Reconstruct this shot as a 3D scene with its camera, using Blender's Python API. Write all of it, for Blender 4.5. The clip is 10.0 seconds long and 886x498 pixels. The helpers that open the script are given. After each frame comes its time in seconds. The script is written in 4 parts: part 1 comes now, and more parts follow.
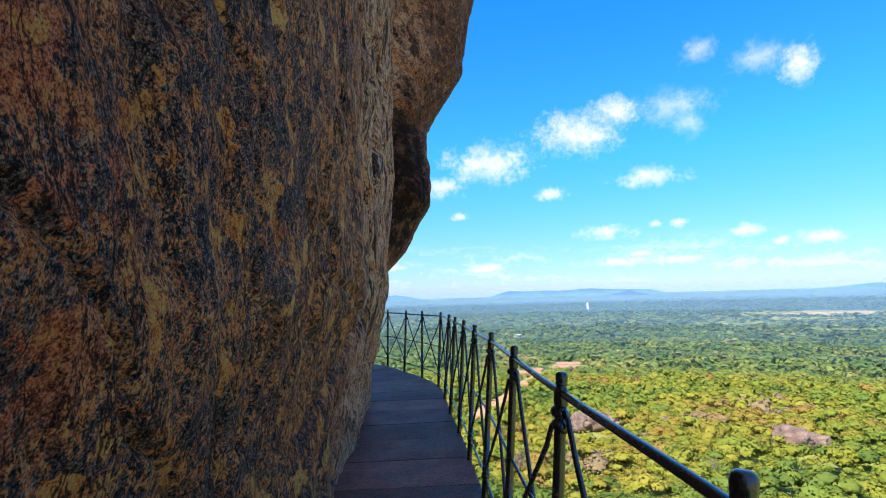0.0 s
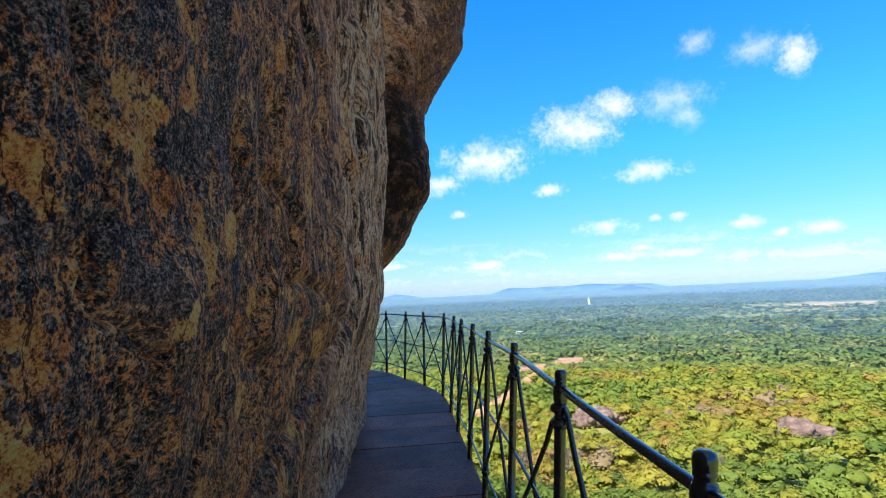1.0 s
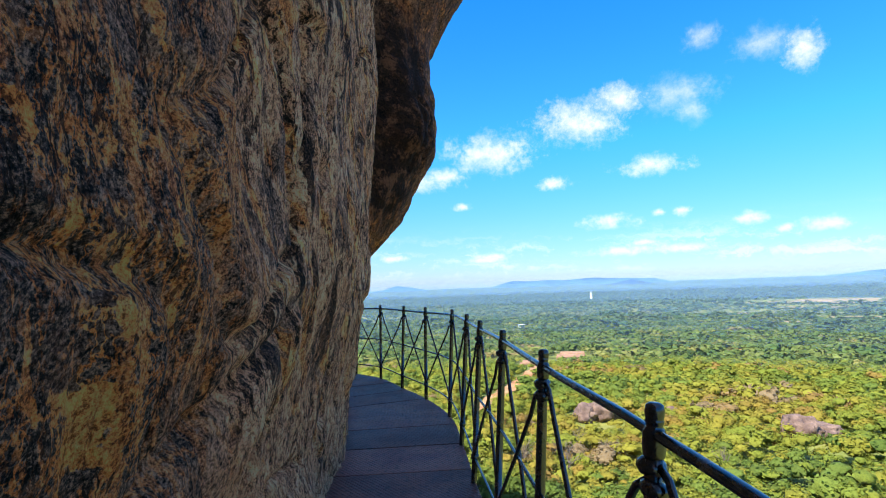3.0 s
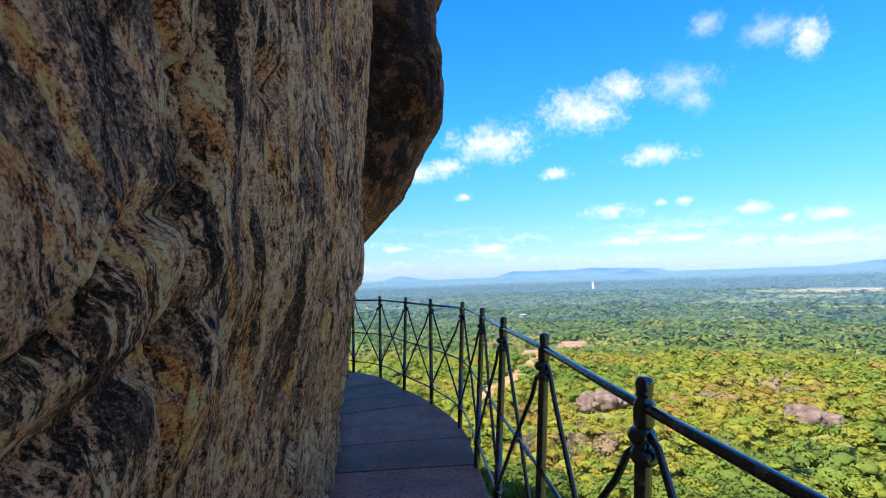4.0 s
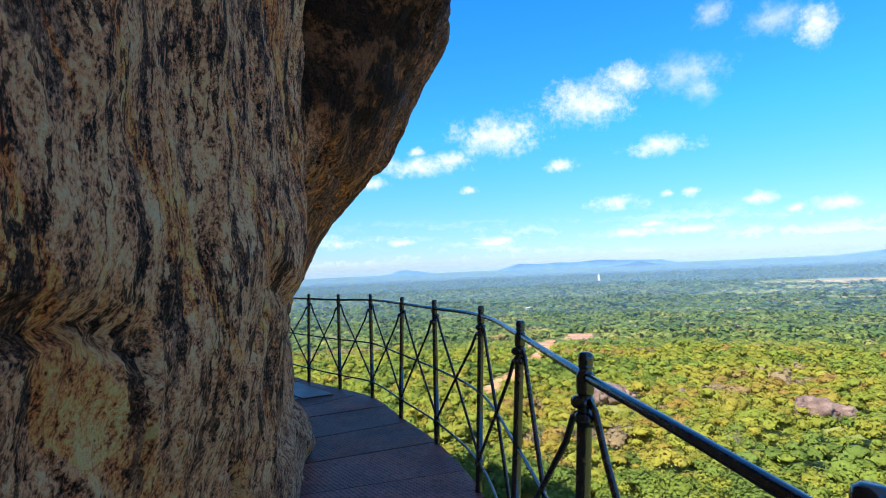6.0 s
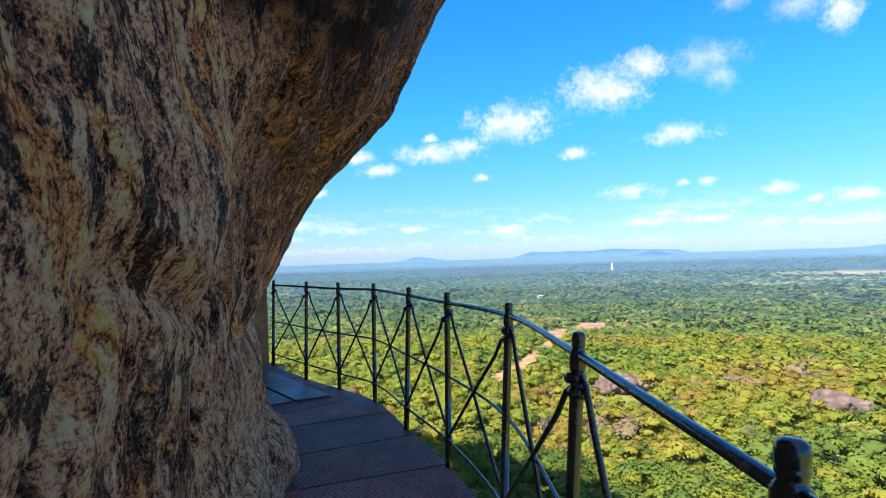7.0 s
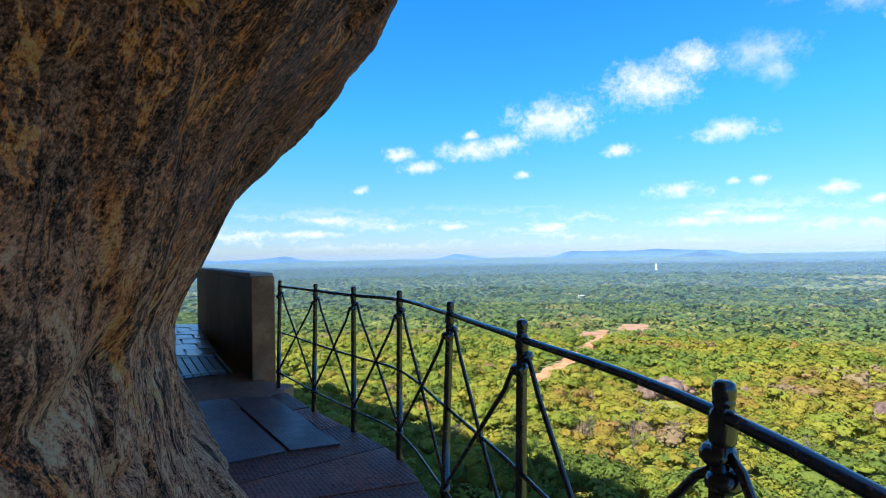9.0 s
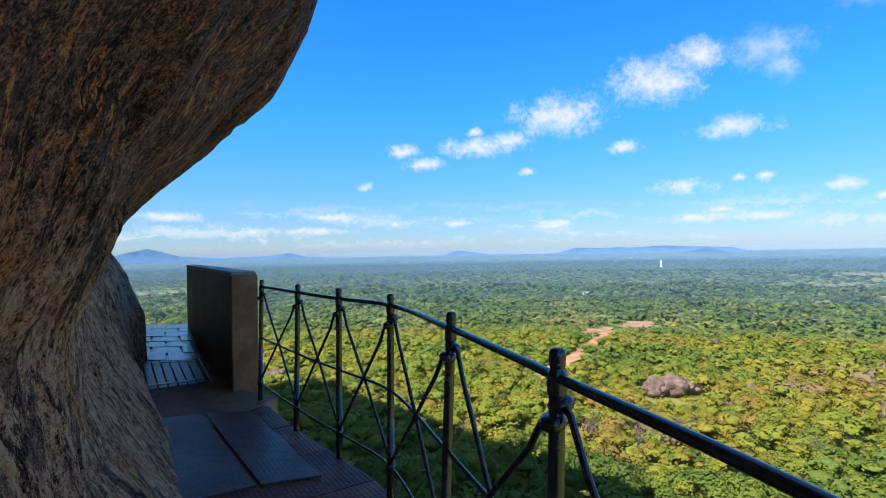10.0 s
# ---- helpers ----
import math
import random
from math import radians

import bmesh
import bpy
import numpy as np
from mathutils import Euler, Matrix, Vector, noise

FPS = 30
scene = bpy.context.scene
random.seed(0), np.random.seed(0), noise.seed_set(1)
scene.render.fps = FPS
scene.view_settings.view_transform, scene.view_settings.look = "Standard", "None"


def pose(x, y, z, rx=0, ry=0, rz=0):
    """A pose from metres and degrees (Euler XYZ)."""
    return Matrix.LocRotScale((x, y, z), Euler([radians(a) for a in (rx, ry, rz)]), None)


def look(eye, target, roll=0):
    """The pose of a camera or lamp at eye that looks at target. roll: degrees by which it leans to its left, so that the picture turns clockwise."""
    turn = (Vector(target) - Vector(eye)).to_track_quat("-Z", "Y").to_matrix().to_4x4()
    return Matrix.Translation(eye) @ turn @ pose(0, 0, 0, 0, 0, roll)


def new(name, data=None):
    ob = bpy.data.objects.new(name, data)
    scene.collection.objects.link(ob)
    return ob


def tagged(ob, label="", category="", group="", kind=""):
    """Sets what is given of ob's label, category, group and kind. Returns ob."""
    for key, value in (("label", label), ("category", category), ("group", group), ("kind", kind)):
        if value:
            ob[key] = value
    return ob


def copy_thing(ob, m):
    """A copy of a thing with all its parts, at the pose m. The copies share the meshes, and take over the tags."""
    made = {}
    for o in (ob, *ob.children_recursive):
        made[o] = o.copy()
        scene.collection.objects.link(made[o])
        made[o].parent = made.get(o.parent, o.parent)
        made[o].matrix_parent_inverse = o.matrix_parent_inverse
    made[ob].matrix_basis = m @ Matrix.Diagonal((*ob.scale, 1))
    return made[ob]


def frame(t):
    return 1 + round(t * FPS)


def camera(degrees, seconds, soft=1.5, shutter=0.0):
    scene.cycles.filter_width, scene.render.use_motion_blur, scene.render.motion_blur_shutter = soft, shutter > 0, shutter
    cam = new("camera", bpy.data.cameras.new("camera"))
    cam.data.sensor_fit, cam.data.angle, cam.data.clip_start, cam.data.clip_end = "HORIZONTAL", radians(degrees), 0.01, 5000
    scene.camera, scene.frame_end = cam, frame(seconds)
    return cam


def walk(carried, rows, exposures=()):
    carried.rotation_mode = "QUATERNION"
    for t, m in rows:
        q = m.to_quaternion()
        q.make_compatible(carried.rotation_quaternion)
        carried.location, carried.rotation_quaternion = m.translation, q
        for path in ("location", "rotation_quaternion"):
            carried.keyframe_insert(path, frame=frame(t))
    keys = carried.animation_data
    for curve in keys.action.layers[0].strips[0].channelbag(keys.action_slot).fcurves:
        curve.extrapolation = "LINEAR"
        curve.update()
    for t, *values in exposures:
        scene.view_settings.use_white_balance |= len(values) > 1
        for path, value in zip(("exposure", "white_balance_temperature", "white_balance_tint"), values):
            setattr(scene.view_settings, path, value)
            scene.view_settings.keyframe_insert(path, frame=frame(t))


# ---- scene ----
cam = camera(80.0, 10.0, soft=1.0)
PATH = [
    (0, (0.634, -0.536, 1.479), (0.522, 1.453, 1.653), -1.7),
    (0.5, (0.576, -0.045, 1.478), (0.471, 1.946, 1.638), -2.2),
    (1, (0.549, 0.392, 1.491), (0.436, 2.382, 1.658), -2.8),
    (1.5, (0.497, 0.825, 1.479), (0.372, 2.815, 1.635), -2.4),
    (2, (0.45, 1.259, 1.466), (0.339, 3.251, 1.615), -2.3),
    (2.5, (0.417, 1.698, 1.479), (0.3, 3.689, 1.628), -2.2),
    (4, (0.245, 3.051, 1.459), (0.113, 5.044, 1.561), -2.2),
    (4.5, (0.184, 3.449, 1.461), (0.054, 5.442, 1.558), -2.0),
    (5, (0.155, 3.919, 1.448), (0.035, 5.913, 1.537), -2.5),
    (5.5, (0.134, 4.333, 1.455), (0.0, 6.327, 1.544), -2.7),
    (7, (0.022, 5.546, 1.441), (-0.18, 7.535, 1.472), -2.0),
    (7.5, (-0.04, 5.997, 1.438), (-0.271, 7.984, 1.457), -1.6),
    (8, (-0.094, 6.382, 1.427), (-0.356, 8.364, 1.44), -1.5),
    (8.5, (-0.161, 6.774, 1.428), (-0.48, 8.749, 1.441), -1.1),
    (9, (-0.267, 7.159, 1.445), (-0.616, 9.128, 1.469), -1.1),
    (9.5, (-0.322, 7.493, 1.44), (-0.672, 9.462, 1.448), -0.7),
    (10, (-0.36, 7.812, 1.441), (-0.725, 9.779, 1.453), -1.1),
]
walk(cam, [(t, look(eye, target, roll)) for t, eye, target, roll in PATH],
     exposures=[(0.0, 0.95), (8.5, 0.92), (9.5, 0.75), (10.0, 0.62)])

# ---------------------------------------------------------------- world and sun
SUN_EL, SUN_AZ = 54.0, 224.0          # degrees; azimuth clockwise from +y
SUN_DIR = Vector((math.sin(radians(SUN_AZ)) * math.cos(radians(SUN_EL)),
                  math.cos(radians(SUN_AZ)) * math.cos(radians(SUN_EL)), math.sin(radians(SUN_EL))))
SKY_STRENGTH = 0.13
SUN_STRENGTH = 5.0

# fair-weather clouds: azimuth, elevation, half width, half height in degrees
CLOUDS_WEST = [(11.6, 16.4, 4.4, 2.2), (15.8, 18.3, 2.3, 1.4), (2.1, 13.9, 4.8, 2.0), (18.6, 11.3, 3.3, .95),
               (8.8, 10.3, 1.5, .7), (13.9, 6.0, 2.8, .7),
               (15.7, 2.9, 4.0, .5), (21.3, 2.9, 2.8, .5), (26.8, 5.3, 1.4, .6), (32.6, 4.3, 2.0, .6)]
CLOUDS_MID = [(29.6, 4.1, .8, .4), (-1.4, 8.4, 1.1, .4), (1.0, 2.6, 2.2, .4), (17.4, 3.6, 1.6, .4), (-3.0, 11.7, 2.0, .8),
              (18.9, 6.5, .6, .4), (21.1, 6.5, .8, .5)]
CLOUDS_FAINT = [(21.2, 18.0, 3.4, 1.6), (24.0, 22.4, 1.7, 1.0), (22.4, 16.2, 1.4, 1.3), (28.9, 20.8, 2.2, 1.2)]
CLOUDS_EAST = [(-14.5, 10.9, 1.6, .8), (-12.4, 9.4, 2.0, .7), (-6.3, 11.1, 4.0, 1.0), (-6.8, 12.7, 1.0, .5), (-18.7, 7.1, .8, .5),
               (-30.4, 2.4, .8, .45), (-22.2, 3.9, 3.0, .5), (-15.6, 3.1, .9, .4), (1.7, 2.9, 2.4, .4), (-8.9, 3.1, 1.4, .4),
               (32.0, 19.5, 1.5, 1.8), (-37.8, 3.9, 2.7, .5), (-24.0, 2.4, 3.5, .4)]


class Nodes:
    """Short hand for building node trees."""

    def __init__(self, tree):
        self.tree = tree

    def add(self, kind, **sockets):
        n = self.tree.nodes.new(kind)
        for key, value in sockets.items():
            self.put(n.inputs[key.replace("_", " ")], value)
        return n

    def put(self, socket, value):
        if isinstance(value, bpy.types.NodeSocket):
            self.tree.links.new(value, socket)
        else:
            socket.default_value = value

    def math(self, op, a, b=0.0, c=0.0, clamp=False):
        n = self.tree.nodes.new("ShaderNodeMath")
        n.operation, n.use_clamp = op, clamp
        for i, v in enumerate((a, b, c)):
            self.put(n.inputs[i], v)
        return n.outputs[0]

    def vec(self, op, a, b=(0, 0, 0)):
        n = self.tree.nodes.new("ShaderNodeVectorMath")
        n.operation = op
        self.put(n.inputs[0], a)
        if op == "SCALE":
            self.put(n.inputs[3], b)
        else:
            self.put(n.inputs[1], b)
        return n.outputs["Value"] if op in ("LENGTH", "DOT_PRODUCT", "DISTANCE") else n.outputs[0]

    def noise(self, vector, scale, detail=4.0, rough=0.55, distortion=0.0, colour=False):
        n = self.add("ShaderNodeTexNoise", Vector=vector, Scale=scale, Detail=detail, Roughness=rough, Distortion=distortion)
        return n.outputs["Color" if colour else "Fac"]

    def ramp(self, fac, *stops):
        n = self.tree.nodes.new("ShaderNodeValToRGB")
        self.put(n.inputs[0], fac)
        while len(n.color_ramp.elements) < len(stops):
            n.color_ramp.elements.new(0.5)
        for e, (p, c) in zip(n.color_ramp.elements, stops):
            e.position, e.color = p, (*c, 1) if isinstance(c, tuple) else (c, c, c, 1)
        return n.outputs[0]

    def step(self, fac, lo, hi):
        n = self.add("ShaderNodeMapRange", Value=fac, From_Min=lo, From_Max=hi)
        n.interpolation_type = "SMOOTHSTEP"
        return n.outputs[0]

    def mix(self, fac, a, b, blend="MIX"):
        n = self.tree.nodes.new("ShaderNodeMix")
        n.data_type, n.blend_type = "RGBA", blend
        self.put(n.inputs[0], fac)
        for i, v in ((6, a), (7, b)):
            self.put(n.inputs[i], (*v, 1) if isinstance(v, tuple) and len(v) == 3 else v)
        return n.outputs[2]

    def xyz(self, vector):
        n = self.add("ShaderNodeSeparateXYZ", Vector=vector)
        return n.outputs

    def join(self, x, y, z):
        n = self.tree.nodes.new("ShaderNodeCombineXYZ")
        for i, v in enumerate((x, y, z)):
            self.put(n.inputs[i], v)
        return n.outputs[0]


world = bpy.data.worlds.new("sky")
scene.world = world
world.use_nodes = True
w = Nodes(world.node_tree)
sky = w.tree.nodes.new("ShaderNodeTexSky")
sky.sky_type, sky.sun_disc = 'NISHITA', False
sky.sun_elevation, sky.sun_rotation = radians(SUN_EL), radians(SUN_AZ)
sky.air_density, sky.dust_density, sky.ozone_density = 1.0, 0.2, 4.0
way = w.tree.nodes.new("ShaderNodeTexCoord").outputs["Generated"]
wx, wy, wz = w.xyz(way)
azimuth = w.math("MULTIPLY", w.math("ARCTAN2", wx, wy), 57.296)
elevation = w.math("MULTIPLY", w.math("ARCSINE", wz), 57.296)
place = w.join(azimuth, elevation, 0.0)
# humid air: pale low down, deep blue above the haze; overhead whitened and brightened as added fill
clear = w.mix(1.0, sky.outputs[0], w.ramp(w.math("MULTIPLY", elevation, 1 / 90.0), (0.0, (.40, .50, .73)), (.05, (.36, .58, .84)), (.16, (.20, .80, 1.25)), (.36, (.09, .80, 1.5)), (.56, (1.1, 1.12, 1.2)), (1.0, (1.45, 1.28, 1.2))), "MULTIPLY")
curl = w.vec("SUBTRACT", w.noise(place, 0.55, 6.0, 0.62, colour=True), (0.5, 0.5, 0.5))
curl2 = w.vec("SUBTRACT", w.noise(place, 2.2, 3.0, 0.6, colour=True), (0.5, 0.5, 0.5))
cover = None
for a, e, hw, hh in CLOUDS_WEST + CLOUDS_MID + CLOUDS_EAST + CLOUDS_FAINT:
    d = w.vec("MULTIPLY", w.vec("SUBTRACT", place, (a, e, 0)), (1 / hw, 1 / hh, 0))
    d = w.vec("ADD", d, w.vec("SCALE", curl, 2.2))
    d = w.vec("ADD", d, w.vec("SCALE", curl2, 0.5))
    m = w.math("SUBTRACT", 1.0, w.vec("LENGTH", d))
    if (a, e, hw, hh) in CLOUDS_FAINT:
        m = w.math("SUBTRACT", w.math("MULTIPLY", m, .55), .1)
    cover = m if cover is None else w.math("MAXIMUM", cover, m)
cloud = w.math("MULTIPLY", w.step(cover, -0.35, 1.15), .95)
# low broken stratus over the horizon
sheet = w.noise(w.vec("MULTIPLY", w.vec("ADD", place, w.vec("SCALE", curl, 2.0)), (.07, .75, 1.0)), 1.0, 7.0, .6)
low = w.math("MULTIPLY", w.step(elevation, .3, 1.6), w.step(elevation, 6.5, 2.6))
cloud = w.math("MAXIMUM", cloud, w.math("MULTIPLY", w.math("MULTIPLY", w.step(sheet, .47, .66), low), .5))
lit = w.mix(cloud, clear, (4.7, 4.9, 5.3))
bg = w.tree.nodes["Background"]
w.put(bg.inputs[0], lit)
bg.inputs[1].default_value = SKY_STRENGTH

sun = new("sun", bpy.data.lights.new("sun", "SUN"))
sun.data.energy, sun.data.angle, sun.data.color = SUN_STRENGTH, radians(0.5), (1.0, 0.95, 0.86)
sun.matrix_world = look(SUN_DIR * 200, (0, 0, 0))


# ---------------------------------------------------------------- materials
def material(name):
    m = bpy.data.materials.new(name)
    m.use_nodes = True
    n = Nodes(m.node_tree)
    return m, n, m.node_tree.nodes["Principled BSDF"]


def bump(n, shader, height, strength, distance):
    b = n.add("ShaderNodeBump", Height=height, Strength=strength, Distance=distance)
    n.put(shader.inputs["Normal"], b.outputs[0])


def position(n):
    return n.tree.nodes.new("ShaderNodeTexCoord").outputs["Object"]


def rock_material():
    m, n, s = material("weathered_gneiss")
    p = position(n)
    warp = n.vec("SCALE", n.vec("SUBTRACT", n.noise(p, 11.0, 5.0, .65, colour=True), (.5, .5, .5)), 0.045)
    pw = n.vec("ADD", p, warp)
    xw, yw, zw = n.xyz(pw)

    def along(fx, fs, fz, shift=0.0, course=None):
        return n.vec("ADD", n.join(n.math("MULTIPLY", xw, fx * .4), n.math("MULTIPLY", course or lean, fs), n.math("MULTIPLY", zw, fz)), (shift, shift * .7, shift * .3))

    def line(value, width):
        return n.step(n.math("ABSOLUTE", n.math("SUBTRACT", value, 0.5)), width, width * .35)

    # the foliation stands steep, with a second set of seams that dips more
    lean = n.math("ADD", yw, n.math("MULTIPLY", zw, .28))
    dipped = n.math("ADD", yw, n.math("MULTIPLY", zw, .85))
    blot = n.noise(pw, 1.7, 8.0, .65)
    mid = n.noise(p, 5.0, 10.0, .7)
    grit = n.noise(p, 48.0, 6.0, .78)
    speck = n.noise(p, 150.0, 3.0, .7)
    grain = n.math("ADD", n.math("MULTIPLY", grit, .5), n.math("MULTIPLY", speck, .5))
    coarse = n.noise(along(2.0, 3.8, 1.7), 1.5, 9.0, .68)
    streak = n.noise(along(8.0, 15.0, 6.5), 1.2, 9.0, .72)
    fine = n.noise(along(24.0, 40.0, 24.0), 1.0, 6.0, .72)
    # charcoal film
    film = n.ramp(grain, (.43, (.008, .0066, .0066)), (.48, (.027, .0225, .022)), (.525, (.062, .052, .050)), (.59, (.19, .145, .125)))
    film = n.mix(n.math("MULTIPLY", n.step(mid, .52, .60), .18), film, (.13, .062, .034))
    # bare gneiss, pinkish grey with dark mica seams
    tone = n.math("ADD", n.math("MULTIPLY", streak, .35), n.math("ADD", n.math("MULTIPLY", fine, .25), n.math("MULTIPLY", grain, .4)))
    bare = n.ramp(tone, (.43, (.016, .011, .009)), (.47, (.18, .108, .076)), (.51, (.36, .215, .145)), (.56, (.46, .31, .225)))
    warm = n.ramp(tone, (.43, (.035, .013, .007)), (.47, (.26, .10, .037)), (.515, (.47, .205, .074)), (.565, (.58, .32, .15)))
    ochre = n.ramp(n.math("ADD", n.math("MULTIPLY", grain, .6), n.math("MULTIPLY", mid, .4)), (.42, (.17, .055, .016)), (.49, (.38, .150, .045)), (.57, (.52, .26, .10)))
    stone = n.mix(n.step(n.math("ADD", coarse, n.math("MULTIPLY", n.math("SUBTRACT", mid, .5), .5)), .445, .415), bare, n.mix(.2, film, bare))
    stone = n.mix(n.math("MULTIPLY", n.step(n.noise(along(2.2, 4.0, .7, 9.0, dipped), 1.5, 9.0, .66), .54, .58), .85), stone, warm)
    seam = n.math("MULTIPLY", n.step(n.noise(along(3.0, 6.5, 2.0, 21.0), 1.5, 10.0, .72), .455, .435), .95)
    stone = n.mix(seam, stone, n.mix(n.step(grain, .5, .58), (.012, .009, .008), (.10, .066, .052)))
    # broad wall: film flaked off along a net of ochre threads and patches
    net = line(n.noise(along(1.0, 1.5, 1.0), 6.5, 5.0, .58), .024)
    net = n.math("MAXIMUM", net, line(n.noise(along(1.0, 1.6, 1.0, 4.0), 17.0, 4.0, .60), .030))
    net = n.math("MULTIPLY", net, n.step(n.noise(p, 4.5, 6.0, .6), .43, .50))
    patch = n.step(n.noise(along(1.0, 1.1, .95, 2.0), 5.2, 10.0, .57), .582, .593)
    crumb = n.step(n.noise(along(1.0, 1.6, .8, 7.0), 19.0, 8.0, .68), .585, .61)
    flake = n.math("MAXIMUM", patch, n.math("MAXIMUM", n.math("MULTIPLY", net, .8), n.math("MULTIPLY", crumb, .28)))
    wall = n.mix(flake, film, ochre)
    ribbon = n.math("MULTIPLY", n.step(n.noise(along(6.0, 16.0, 2.2, 3.0), 1.2, 9.0, .7), .53, .57), n.step(n.math("ADD", yw, n.math("MULTIPLY", blot, 1.5)), 2.4, 3.3))
    wall = n.mix(n.math("MULTIPLY", ribbon, .6), wall, warm)
    # rusty wash where the wall begins
    red = n.step(n.math("ADD", yw, n.math("MULTIPLY", blot, 1.4)), 1.55, .9)
    wall = n.mix(n.math("MULTIPLY", n.math("MULTIPLY", red, n.step(mid, .48, .56)), .6), wall, n.mix(n.step(grain, .42, .58), (.16, .035, .012), (.62, .17, .045)))
    broad = n.step(n.math("ADD", yw, n.math("ADD", n.math("MULTIPLY", zw, .22), n.math("MULTIPLY", blot, 1.6))), 4.9, 4.1)
    base = n.mix(broad, stone, wall)
    # darker brown with pale threads under the overhang
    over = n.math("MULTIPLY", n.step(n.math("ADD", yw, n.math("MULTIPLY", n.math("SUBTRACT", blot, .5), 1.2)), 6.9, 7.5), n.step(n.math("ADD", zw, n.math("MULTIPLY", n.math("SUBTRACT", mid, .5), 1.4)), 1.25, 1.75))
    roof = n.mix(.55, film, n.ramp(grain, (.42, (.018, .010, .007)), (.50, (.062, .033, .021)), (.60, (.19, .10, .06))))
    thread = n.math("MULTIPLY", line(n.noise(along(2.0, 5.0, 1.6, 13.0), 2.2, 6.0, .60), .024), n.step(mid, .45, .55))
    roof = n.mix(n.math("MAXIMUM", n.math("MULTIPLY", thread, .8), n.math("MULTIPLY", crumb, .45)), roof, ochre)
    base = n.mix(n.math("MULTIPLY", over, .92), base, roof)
    # paler rubbed rock along the foot past the bend
    foot = n.math("MULTIPLY", n.step(n.math("ADD", zw, n.math("MULTIPLY", blot, 1.1)), 1.85, 1.2), n.step(yw, 3.1, 3.8))
    base = n.mix(n.math("MULTIPLY", foot, n.math("MULTIPLY", n.step(coarse, .40, .47), .9)), base, bare)
    # black seepage stain plus painted recess shade in the cleft and on the hanging knob
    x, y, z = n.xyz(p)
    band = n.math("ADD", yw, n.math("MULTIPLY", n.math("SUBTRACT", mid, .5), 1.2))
    stain_shade = n.math("MULTIPLY", n.math("MULTIPLY", n.step(y, 6.66, 6.78), n.step(band, 8.0, 7.4)), n.math("MULTIPLY", n.step(z, 2.0, 2.3), n.step(z, 4.7, 3.9)))
    base = n.mix(n.math("MULTIPLY", stain_shade, 0.95), base, n.mix(n.step(mid, .5, .6), (.009, .006, .005), (.07, .040, .025)))
    # hairline cracks
    crack = n.math("MULTIPLY", line(n.noise(along(2.0, 4.2, 1.1, 17.0), 1.6, 7.0, .60), .014), n.step(blot, .42, .52))
    base = n.mix(n.math("MULTIPLY", crack, .9), base, (.010, .007, .006))
    # grain contrast, then one warm gain on the whole skin offsetting the blue skylight
    base = n.mix(1.0, base, n.ramp(n.math("ADD", n.math("MULTIPLY", grain, .65), n.math("MULTIPLY", fine, .35)), (.43, .30), (.475, .80), (.52, 1.0), (.60, 1.0)), "MULTIPLY")
    base = n.vec("MINIMUM", n.vec("MULTIPLY", base, (3.1, 2.05, 1.65)), (.90, .61, .43))
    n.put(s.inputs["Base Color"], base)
    n.put(s.inputs["Roughness"], n.math("ADD", 0.55, n.math("MULTIPLY", grit, 0.35)))
    s.inputs["Specular IOR Level"].default_value = 0.10
    h = n.math("ADD", n.math("MULTIPLY", streak, 1.1), n.math("MULTIPLY", fine, 0.4))
    h = n.math("ADD", h, n.math("ADD", n.math("MULTIPLY", grit, 0.45), n.math("MULTIPLY", mid, 1.3)))
    h = n.math("SUBTRACT", h, n.math("ADD", n.math("MULTIPLY", flake, .06), n.math("ADD", n.math("MULTIPLY", crack, .35), n.math("MULTIPLY", seam, .2))))
    bump(n, s, h, 1.0, 0.05)
    return m


def iron_material():
    m, n, s = material("black_painted_iron")
    p = position(n)
    wear = n.step(n.noise(p, 14.0, 5.0, .65), 0.56, 0.70)
    n.put(s.inputs["Base Color"], n.mix(wear, (.022, .017, .015), n.mix(n.noise(p, 60.0), (.17, .065, .028), (.075, .038, .022))))
    n.put(s.inputs["Roughness"], n.math("ADD", 0.12, n.math("MULTIPLY", n.math("ADD", wear, n.noise(p, 40.0)), 0.2)))
    s.inputs["Specular IOR Level"].default_value = 0.85
    bump(n, s, n.noise(p, 45.0, 4.0), 0.15, 0.004)
    return m


